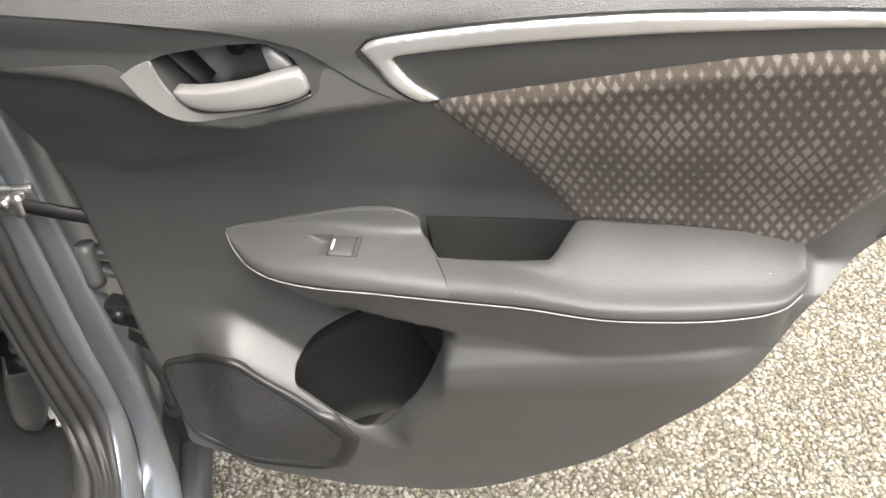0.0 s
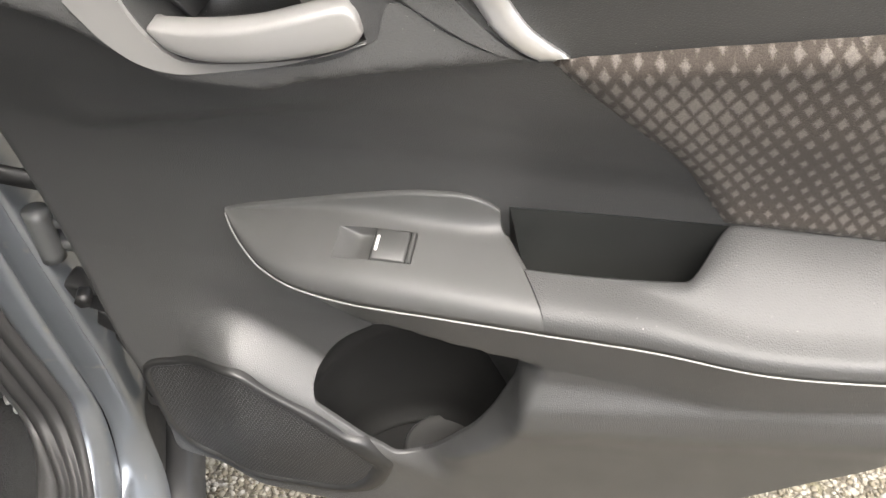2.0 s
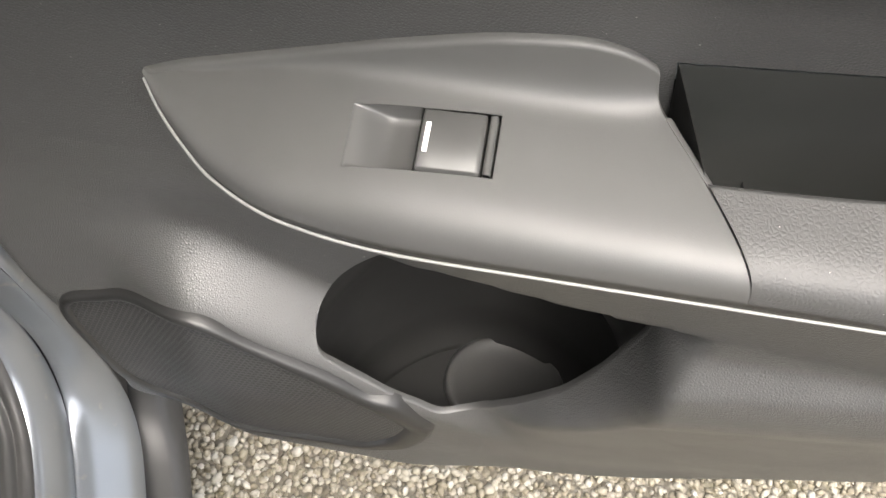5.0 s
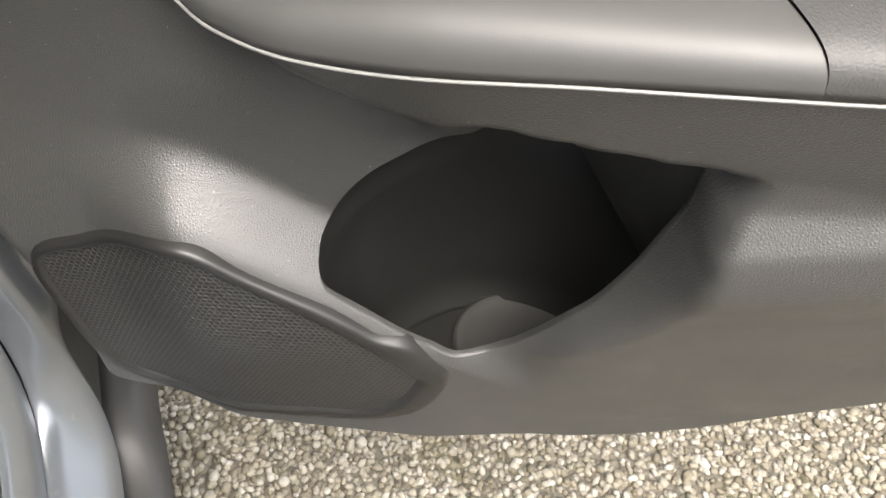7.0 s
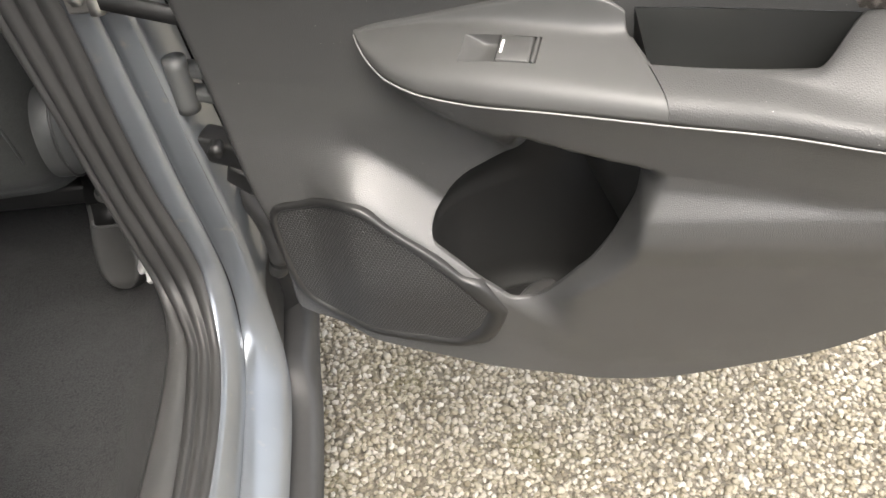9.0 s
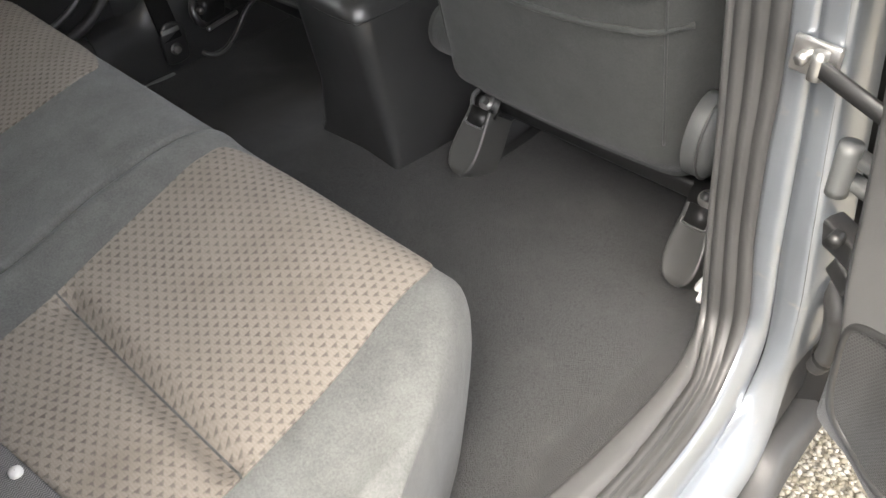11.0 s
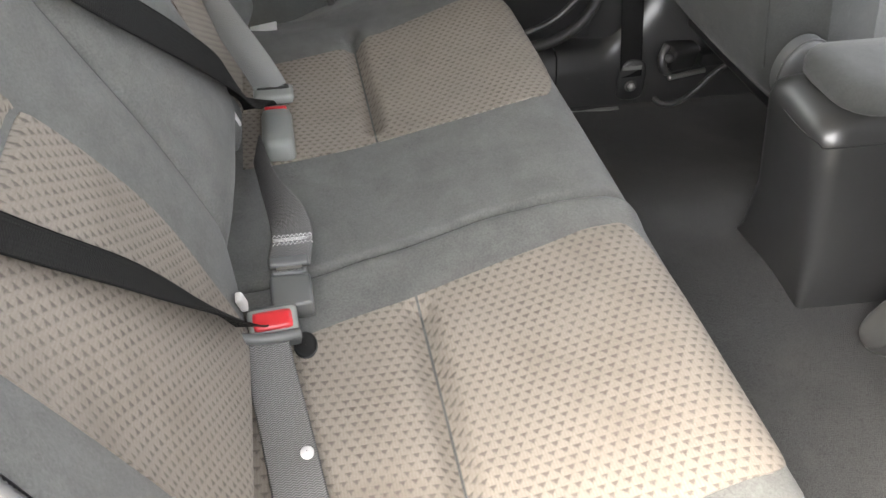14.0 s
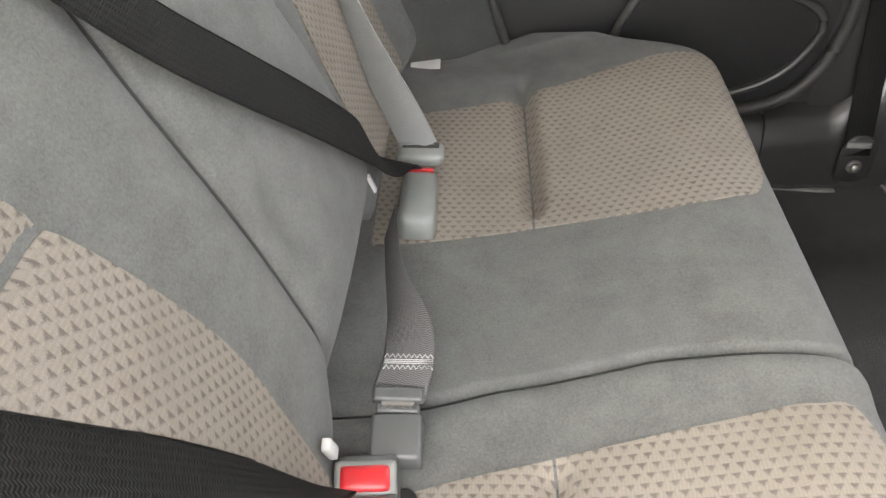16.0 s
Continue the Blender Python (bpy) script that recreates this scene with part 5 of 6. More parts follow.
SEAL_OUT = [(-0.226, 0.10, 0.325), (-0.223, 0.30, 0.325), (-0.222, 0.521, 0.325), (-0.221, 0.639, 0.325), (-0.226, 0.715, 0.327), (-0.232, 0.760, 0.345), (-0.238, 0.790, 0.390), (-0.245, 0.795, 0.435), (-0.257, 0.797, 0.500), (-0.266, 0.797, 0.594), (-0.271, 0.797, 0.678), (-0.295, 0.79, 0.90), (-0.335, 0.78, 1.25)]
GROOVE = [(-0.206, 0.10, 0.287), (-0.205, 0.30, 0.287), (-0.205, 0.558, 0.287), (-0.209, 0.681, 0.287), (-0.213, 0.745, 0.294), (-0.216, 0.782, 0.318), (-0.217, 0.797, 0.370), (-0.222, 0.797, 0.435), (-0.230, 0.797, 0.500), (-0.238, 0.796, 0.594), (-0.246, 0.795, 0.678), (-0.27, 0.787, 0.90), (-0.31, 0.777, 1.25)]
PAINT_OUT = [(-0.166, 0.10, 0.245), (-0.166, 0.30, 0.245), (-0.167, 0.605, 0.245), (-0.171, 0.734, 0.245), (-0.178, 0.790, 0.262), (-0.183, 0.800, 0.320), (-0.186, 0.795, 0.376), (-0.189, 0.790, 0.454), (-0.197, 0.790, 0.520), (-0.208, 0.790, 0.610), (-0.217, 0.790, 0.690), (-0.24, 0.78, 0.90), (-0.28, 0.77, 1.25)]


def strip(name, a, b, section, material, n=120, flip=False):
    """A skin between two lines; section: (share across, height off it, the way of the height)."""
    ca, cb = curve(a, n), curve(b, n)
    rings = []
    for i in range(n):
        d = ca[min(i + 1, n - 1)] - ca[max(i - 1, 0)]
        across = cb[i] - ca[i]
        nn = np.cross(d, across)
        nn /= np.linalg.norm(nn) + 1e-9
        if not flip:
            nn = -nn
        rings.append([ca[i] + across * f + nn * h for f, h in section])
    return loft(name, rings, material, False, False, not flip)


def door_opening():
    body = thing("car_body_side", "blue-grey painted door sill and centre pillar", "car body", (-0.25, 0.5, 0.25))
    part("scuff_trim", strip("scuff_trim", TRIM_IN, TRIM_OUT, [(0.0, -0.055), (0.0, -0.012), (0.06, -0.002), (0.25, 0.002), (0.7, 0.003), (0.94, 0.001), (1.0, -0.004)], MAT_SCUFF), body, "charcoal plastic scuff trim")
    ribs = [(0.0, -0.006)]
    for k in range(3):
        c = 0.05 + 0.32 * k
        ribs += [(c, -0.001), (c + 0.06, 0.003), (c + 0.15, 0.0045 - 0.0008 * k), (c + 0.23, 0.0028), (c + 0.27, -0.001)]
    ribs += [(1.0, -0.004)]
    part("door_seal", strip("door_seal", TRIM_OUT, SEAL_OUT, ribs, MAT_RUBBER), body, "ribbed black rubber door seal")
    part("painted_flange", strip("painted_flange", SEAL_OUT, GROOVE, [(0.0, -0.008), (0.03, -0.001), (0.2, 0.0008), (0.6, 0.001), (0.95, 0.0006), (1.0, -0.0016)], MAT_PAINT), body, "blue-grey painted jamb")
    part("painted_step", strip("painted_step", GROOVE, PAINT_OUT, [(0.0, -0.0016), (0.05, 0.0008), (0.3, 0.002), (0.7, 0.002), (0.93, 0.0005), (1.0, -0.004), (1.02, -0.05)], MAT_PAINT), body, "blue-grey painted outer step")
    # the outer sill moulding below the opening
    low = [(x + 0.012, y, z - 0.012) for x, y, z in PAINT_OUT[:5]] + [(-0.170, 0.86, 0.243), (-0.176, 1.0, 0.243)]
    out = [(-0.142, 0.10, 0.205), (-0.142, 0.30, 0.205), (-0.143, 0.62, 0.205), (-0.146, 0.74, 0.205), (-0.150, 0.80, 0.205), (-0.153, 0.86, 0.205), (-0.158, 1.0, 0.205)]
    part("rocker_moulding", strip("rocker_moulding", low, out, [(0.0, -0.03), (0.05, 0.0), (0.35, 0.004), (0.8, 0.004), (1.0, -0.004), (1.02, -0.10)], MAT_RUBBER), body, "black plastic rocker moulding")
    # the skin of the pillar round to the front door gap, blackened for the gap's shade
    back = [(x - 0.01, y + 0.09, z) for x, y, z in PAINT_OUT[4:]]
    part("pillar_side", strip("pillar_side", PAINT_OUT[4:], back, [(0.0, -0.006), (0.1, -0.004), (1.0, 0.0)], MAT_BLACK), body, "pillar skin with the gap's shade as its colour")
    # added black sheet that stands for the shade in the door gap
    part("gap_shade", strip("gap_shade", [(-0.262, 0.872, z) for z in (0.22, 0.6, 1.15)], [(-0.118, 0.905, z) for z in (0.22, 0.6, 1.15)], [(0.0, 0.0), (0.5, 0.004), (1.0, 0.0)], MAT_BLACK, 20), body, "added black sheet for the shade in the door gap")
    # a chip and a weld mark on the sill
    part("paint_chip", tube("paint_chip", [(-0.197, 0.726, 0.2635), (-0.193, 0.733, 0.2610), (-0.190, 0.738, 0.2585)], 0.0013, MAT_WHITE, 6, 8), body, "small white paint chip")
    return body


def hinge_set(body):
    check = thing("door_check_strap", "steel door check strap with bolted bracket", "door check", (-0.232, 0.775, 0.69))
    part("bracket", box("bracket", (0.040, 0.006, 0.030), (-0.243, 0.786, 0.697), MAT_STEEL, (0, 0, -6), 0.002), check, "bare steel bracket")
    part("pivot", tube("pivot", [(-0.236, 0.775, 0.709), (-0.236, 0.775, 0.686)], 0.0065, MAT_STEEL, 12, 4), check, "steel pivot")
    part("bolt", tube("bolt", [(-0.251, 0.788, 0.697), (-0.251, 0.776, 0.697)], 0.006, MAT_STEEL, 6, 4), check, "hexagon bolt head")
    part("arm", ribbon("arm", [(-0.236, 0.774, 0.698), (-0.205, 0.765, 0.692), (-0.170, 0.758, 0.684), (-0.140, 0.752, 0.678)], [(0, 0, 1)] * 4, 0.014, MAT_BLACK, 0.006), check, "black check arm")
    up = part("hinge", tube("hinge", [(-0.199, 0.795, 0.582), (-0.199, 0.795, 0.632)], 0.010, MAT_BUCKLE, 14, 6), body, "painted hinge knuckle")
    for nm, z in (("upper_leaf", 0.617), ("lower_leaf", 0.594)):
        part(nm, box(nm, (0.050, 0.016, 0.010), (-0.185, 0.800, z), MAT_BUCKLE, (0, 0, -24), 0.003), up)
    lower = part("hinge", box("hinge", (0.044, 0.022, 0.030), (-0.178, 0.795, 0.540), MAT_BLACK, (10, 0, -30), 0.004), body, "dark lower hinge")
    part("bolt", tube("bolt", [(-0.182, 0.783, 0.552), (-0.182, 0.770, 0.552)], 0.007, MAT_BLACK, 6, 4), lower, "dark bolt head")
    part("stop", box("stop", (0.030, 0.012, 0.022), (-0.168, 0.785, 0.512), MAT_BLACK, (0, 20, -30), 0.003), lower)
    wire = thing("door_wiring_boot", "black rubber wiring boot beside the hinge", "cable", (-0.18, 0.82, 0.4))
    part("boot", tube("boot", [(-0.185, 0.83, 0.47), (-0.165, 0.815, 0.44), (-0.160, 0.812, 0.40), (-0.170, 0.82, 0.36)], [0.012, 0.014, 0.013, 0.010], MAT_RUBBER, 10, 24), wire)


def rear_jamb():
    """The body behind the rear door opening, with its ribbed seal and the striker."""
    ob = thing("rear_body_jamb", "blue-grey painted rear jamb with ribbed grey seal", "car body", (-0.3, 0.08, 0.5))
    felt_out = [(-0.392, 0.190, 0.430), (-0.4055, 0.161, 0.4932), (-0.4106, 0.1348, 0.550), (-0.4082, 0.1037, 0.615), (-0.4067, 0.0747, 0.670), (-0.4097, 0.0565, 0.7101), (-0.419, -0.030, 0.900)]
    ridge = [(-0.380, 0.170, 0.440), (-0.3902, 0.1432, 0.5036), (-0.3957, 0.1164, 0.5644), (-0.3993, 0.0933, 0.618), (-0.4013, 0.0726, 0.6631), (-0.4044, 0.0539, 0.7017), (-0.414, -0.030, 0.890)]
    seal_out = [(-0.374, 0.168, 0.434), (-0.3853, 0.1413, 0.4974), (-0.3915, 0.1148, 0.5592), (-0.3954, 0.0918, 0.6131), (-0.3977, 0.0712, 0.6585), (-0.4014, 0.0528, 0.6979), (-0.411, -0.030, 0.883)]
    mid = [(-0.346, 0.160, 0.415), (-0.3589, 0.1337, 0.4797), (-0.3688, 0.1072, 0.5365), (-0.3745, 0.0840, 0.5879), (-0.3785, 0.0634, 0.6331), (-0.3841, 0.0452, 0.6734), (-0.396, -0.030, 0.855)]
    out = [(-0.185, 0.150, 0.27), (-0.205, 0.085, 0.35), (-0.214, 0.060, 0.40), (-0.222, 0.045, 0.44), (-0.232, 0.020, 0.49), (-0.240, 0.0, 0.53), (-0.25, -0.07, 0.72)]
    part("seal", strip("seal", felt_out, ridge, [(0.0, -0.004), (0.08, 0.001), (0.3, 0.003), (0.7, 0.002), (1.0, -0.001)], MAT_SCUFF, 60), ob, "soft grey seal cover")
    line = curve(ridge, 330)
    part("ribbed_lip", tube("ribbed_lip", [(x + 0.002, y + 0.002, z + 0.003) for x, y, z in line], [0.0056 if i % 2 else 0.0046 for i in range(330)], MAT_FLANGE, 8, 330), ob, "finely ribbed grey seal lip")
    part("groove", strip("groove", ridge, seal_out, [(0.0, 0.0), (0.4, -0.004), (1.0, -0.001)], MAT_RUBBER, 60), ob, "dark groove under the lip")
    part("inner_panel", strip("inner_panel", seal_out, mid, [(0.0, -0.001), (0.12, 0.0025), (0.45, 0.002), (0.8, 0.0025), (1.0, -0.002)], MAT_FLANGE, 60), ob, "dusty grey inner flange")
    part("outer_panel", strip("outer_panel", mid, out, [(0.0, -0.002), (0.04, -0.004), (0.2, -0.006), (0.8, -0.003), (1.0, -0.01)], MAT_PAINT, 60), ob, "blue-grey paint")
    piping = [p for p in curve(felt_out, 60)[8:26]]
    part("piping", tube("piping", [(x + 0.002, y + 0.001, z + 0.003) for x, y, z in piping], 0.0017, MAT_FELT, 8, 60), ob, "pale woven piping")
    c = Vector((-0.362, 0.044, 0.657))
    n = Vector((0.42, 0.75, 0.5)).normalized()
    t = Vector((0, 0, 1)).cross(n).normalized()
    b = n.cross(t)

    def turned(profile):
        return [[tuple(c + n * h + r * (math.cos(q) * t + math.sin(q) * b)) for q in np.linspace(0, 2 * math.pi, 28, endpoint=False)] for r, h in profile]
    part("striker_dish", loft("striker_dish", turned(((0.030, -0.006), (0.027, 0.000), (0.024, 0.001), (0.021, -0.001), (0.018, -0.005), (0.001, -0.006))), MAT_PAINT, True, False, True), ob, "pressed painted rim round the striker")
    part("striker", loft("striker", turned(((0.015, -0.006), (0.0145, 0.002), (0.010, 0.004), (0.009, 0.010), (0.007, 0.012), (0.001, 0.012))), MAT_RUBBER, True, False, True), ob, "worn steel striker boss")


hinge_set(door_opening())
rear_jamb()


# ---- front seats, console and their mounts ----
def front_seat(x0, x1, label, lean=12.0):
    """The back of a front seat, as seen from behind, with its cushion edge."""
    seat = thing("front_car_seat", label, "car seat", (0.5 * (x0 + x1), 1.05, 0.3), group="front seats")
    k = math.tan(radians(lean))

    def surf(x, z, lift=0.0):
        f = (x - x0) / (x1 - x0)
        edge = min(f, 1 - f) * (x1 - x0)
        y = 0.968 - (z - 0.40) * k
        y += 0.075 * (1 - ease(edge, -0.002, 0.075)) ** 2
        y += 0.045 * (1 - ease(z, 0.348, 0.415)) ** 1.5
        y -= 0.012 * math.sin(math.pi * f)
        return (x, y - lift, z)
    xs, zs = np.linspace(x0, x1, 40), np.r_[np.linspace(0.348, 0.45, 16), np.linspace(0.46, 0.98, 30)]
    rings = [[surf(x, z) for z in zs] for x in xs]
    me = loft("back_panel", rings, MAT_SUEDE_D, False, False, False)
    part("back_panel", me, seat, "dark grey vinyl seat back")
    # sides and a front face close the back
    front = [[(x, 1.12 - (z - 0.40) * k, z) for z in zs] for x in xs]
    part("back_front", loft("back_front", [rings[0], front[0]] + front[1:-1] + [front[-1], rings[-1]], MAT_SUEDE_D, False), seat)
    # the map pocket: a hem and two soft folds
    hem = lambda z, sag: [surf(x0 + f * (x1 - x0), z - sag * math.sin(math.pi * f), 0.002) for f in np.linspace(0.06, 0.94, 14)]  # noqa: E731
    part("pocket_hem", tube("pocket_hem", hem(0.655, 0.035), 0.005, MAT_SUEDE_D, 8, 60), seat, "piped map pocket hem")
    part("pocket_fold", tube("pocket_fold", hem(0.605, 0.028), 0.004, MAT_SUEDE_D, 8, 60), seat)
    for s, nm in ((0.10, "side_seam"), (0.90, "side_seam")):
        part(nm, tube(nm, [surf(x0 + s * (x1 - x0), z, 0.0008) for z in np.linspace(0.43, 0.95, 12)], 0.0018, MAT_SUEDE_D, 6, 40), seat)
    part("seat_base", box("seat_base", (x1 - x0 - 0.02, 0.46, 0.085), (0.5 * (x0 + x1), 1.27, 0.40), MAT_SUEDE_D, (4, 0, 0), 0.02), seat, "dark seat cushion")
    part("seat_pan", box("seat_pan", (x1 - x0 - 0.06, 0.40, 0.03), (0.5 * (x0 + x1), 1.24, 0.335), MAT_BLACK, (4, 0, 0), 0.006), seat, "black steel seat pan")
    return seat


def recliner(x, sign):
    ob = thing("recliner_cover", "round grey plastic recliner cover", "seat hinge cover", (x, 0.99, 0.45), group="recliner covers")
    c = np.array([x, 0.985, 0.455])
    big = 0.048 if sign > 0 else 0.032
    rings = [[(c[0] + sign * h, c[1] + 0.9 * r * math.cos(q), c[2] + 1.15 * r * math.sin(q)) for q in np.linspace(0, 2 * math.pi, 28, endpoint=False)] for r, h in ((big, -0.015 if sign > 0 else -0.05), (big, 0.006), (big - 0.005, 0.012), (0.03, 0.016), (0.001, 0.017))]
    part("cover", loft("cover", rings, MAT_BUCKLE if sign > 0 else MAT_SUEDE_D), ob)
    if sign > 0:
        part("edge", tube("edge", [tuple(p) for p in rings[1][::3]], 0.002, MAT_FOOT, 6, 60, True), ob)


def rail_mount(x, y, side):
    """A floor mount of a front seat: a smooth tongue-shaped cover, a bolt in its slot and the rail's end."""
    ob = thing("seat_rail_mount", "black plastic seat rail foot with bare bolt", "seat rail", (x, y, 0.21), group="seat rail mounts")
    # the foot stands up steeply: run goes up along its face, out stands off it
    def at(a, run, out):
        return (x + a - 0.10 * run * (1 if side < 0 else 0.3), y + 0.60 * run - 0.80 * out, 0.224 + 0.80 * run + 0.60 * out)
    sec = []
    for run in np.r_[0.0, 0.0006, 0.002, 0.004, 0.007, 0.011, 0.016, 0.022, 0.029, np.linspace(0.037, 0.112, 8)]:
        run = float(run)
        half = 0.0270 * max(0.01, 1 - max(0.0, 1 - run / 0.040) ** 2) ** 0.5 - 0.005 * ease(run, 0.05, 0.11)
        rise = 0.012 * min(1.0, run / 0.010) ** 0.5
        sec.append([at(-half - 0.004, run, -0.05), at(-half - 0.001, run, rise - 0.006), at(-half, run, rise - 0.0015), at(-half * 0.9, run, rise), at(-half * 0.72, run, rise - 0.0012), at(half * 0.72, run, rise - 0.0012),
                    at(half * 0.9, run, rise), at(half, run, rise - 0.0015), at(half + 0.001, run, rise - 0.006), at(half + 0.004, run, -0.05)])
    cover = part("foot_cover", loft("foot_cover", sec, MAT_FOOT, False, False, True), ob, "satin black foot cover")
    hole = [[at(a, b, h) for a, b in ((-0.016, 0.086), (0.016, 0.086), (0.016, 0.113), (-0.016, 0.113))] for h in (0.004, 0.0125)]
    part("slot", loft("slot", hole, MAT_BLACK, True, True), cover, "dark open slot")
    part("slot_edge", tube("slot_edge", [at(-0.018, 0.092, 0.0125), at(-0.015, 0.084, 0.013), at(0.015, 0.084, 0.013), at(0.018, 0.092, 0.0125)], 0.0016, MAT_FLANGE, 8, 24), cover, "worn grey slot edge")
    part("bolt", tube("bolt", [at(0.003, 0.124, -0.006), at(0.003, 0.128, 0.022)], 0.0065, MAT_BUCKLE, 6, 5), ob, "bare steel bolt")
    part("washer", tube("washer", [at(0.003, 0.125, 0.004), at(0.003, 0.1255, 0.008)], 0.013, MAT_HANDLE, 18, 3), ob, "bare steel washer")
    part("bracket", loft("bracket", [[at(a, b, h) for a, b in ((-0.026, 0.105), (0.026, 0.105), (0.024, 0.150), (-0.024, 0.150))] for h in (-0.004, 0.002)], MAT_BLACK, True, True), ob, "bent steel bracket")
    part("rail", box("rail", (0.040, 0.40, 0.035), at(0.0, 0.148, -0.19), MAT_BLACK, (4, 0, 0), 0.004), ob, "black seat rail")
    part("tab", tube("tab", [at(-0.022 * side, 0.112, 0.004), at(-0.024 * side, 0.126, 0.008), at(-0.020 * side, 0.138, 0.004)], 0.004, MAT_FLANGE, 8, 14), ob, "grey steel stop")


def console():
    ob = thing("centre_console", "black plastic centre console with padded lid", "console", (-0.98, 1.1, 0.2))
    def ring(z, y, xa, xb, r, yf):
        pts = []
        for cx, cy, a0 in ((xb - r, y + r, -90), (xb, yf, 0), (xa, yf, 90), (xa + r, y + r, 180)):
            if cy == yf:
                pts += [(cx, cy, z)] * 5
            else:
                pts += [(cx + r * math.cos(radians(a0 + t)), cy + r * math.sin(radians(a0 + t)), z) for t in np.linspace(0, 90, 5)]
        return pts
    rings = [ring(0.195, 0.902, -1.080, -0.884, 0.010, 1.7), ring(0.225, 0.902, -1.080, -0.886, 0.010, 1.7), ring(0.24, 0.904, -1.076, -0.889, 0.014, 1.7), ring(0.33, 0.897, -1.070, -0.902, 0.026, 1.7), ring(0.43, 0.880, -1.074, -0.912, 0.030, 1.7), ring(0.475, 0.873, -1.078, -0.916, 0.033, 1.7),
             ring(0.492, 0.876, -1.076, -0.920, 0.034, 1.7), ring(0.502, 0.888, -1.068, -0.928, 0.036, 1.7), ring(0.516, 0.925, -1.055, -0.940, 0.036, 1.7), ring(0.520, 0.95, -1.045, -0.95, 0.03, 1.65)]
    part("body", loft("body", rings, MAT_TRIMBLACK, True, True), ob, "satin black console body")
    lid = []
    for z, g in ((0.512, 0.0), (0.518, 0.006), (0.532, 0.008), (0.545, 0.004), (0.552, -0.008), (0.554, -0.03)):
        lid.append(ring(z, 0.908 - g, -1.066 - g, -0.926 + g, 0.045 if g > -0.02 else 0.030, 1.25 + g))
    lid.append([(-0.996, 1.05, 0.555)] * len(lid[0]))
    part("lid", loft("lid", lid, MAT_SUEDE_D), ob, "grey padded armrest lid")
    part("seam", tube("seam", [(-1.06, 0.886, 0.478), (-1.0, 0.872, 0.478), (-0.93, 0.874, 0.478), (-0.914, 0.90, 0.478), (-0.914, 1.1, 0.482)], 0.0012, MAT_BLACK, 6, 40), ob)


front_seat(-0.862, -0.408, "front passenger seat back in dark grey vinyl")
front_seat(-1.66, -1.165, "far front seat in dark grey vinyl")
recliner(-0.404, 1)
recliner(-0.838, -1)
recliner(-1.150, 1)
rail_mount(-0.799, 0.955, 1)
rail_mount(-0.403, 0.962, -1)
console()
clip = thing("sill_clip", "small white trim clip by the carpet", "clip", (-0.312, 0.838, 0.37))
part("head", box("head", (0.012, 0.010, 0.020), (-0.312, 0.838, 0.372), MAT_WHITE, (10, 20, 30), 0.003), clip)
part("tab", box("tab", (0.006, 0.014, 0.010), (-0.309, 0.832, 0.360), MAT_WHITE, (30, 0, 10), 0.002), clip)


# ---- belts and buckles ----
def buckle(at, turn, name="seat_belt_buckle", label="", red="top"):
    ob = thing(name, label, "buckle", at, 0.0, group="rear belt buckles")
    m = pose(*at, *turn)
    def bx(nm, size, c, mat, bev, lab=""):
        p = m @ Vector(c)
        e = [math.degrees(a) for a in m.to_euler()]
        part(nm, box(nm, size, tuple(p), mat, e, bev, 0.94), ob, lab)
    return ob, bx


def selvedges(belt, points, sides, width, material=MAT_BELT_B):
    """The stitched edges of a strap."""
    c, a = curve(points, 60), curve(sides, 60)
    for e in (-1, 1):
        line = []
        for i in range(60):
            d = c[min(i + 1, 59)] - c[max(i - 1, 0)]
            d = d / np.linalg.norm(d)
            n = a[i] - d * np.dot(a[i], d)
            line.append(c[i] + e * n / np.linalg.norm(n) * width / 2)
        part("selvedge", tube("selvedge", line, 0.0011, material, 6, 60), belt)


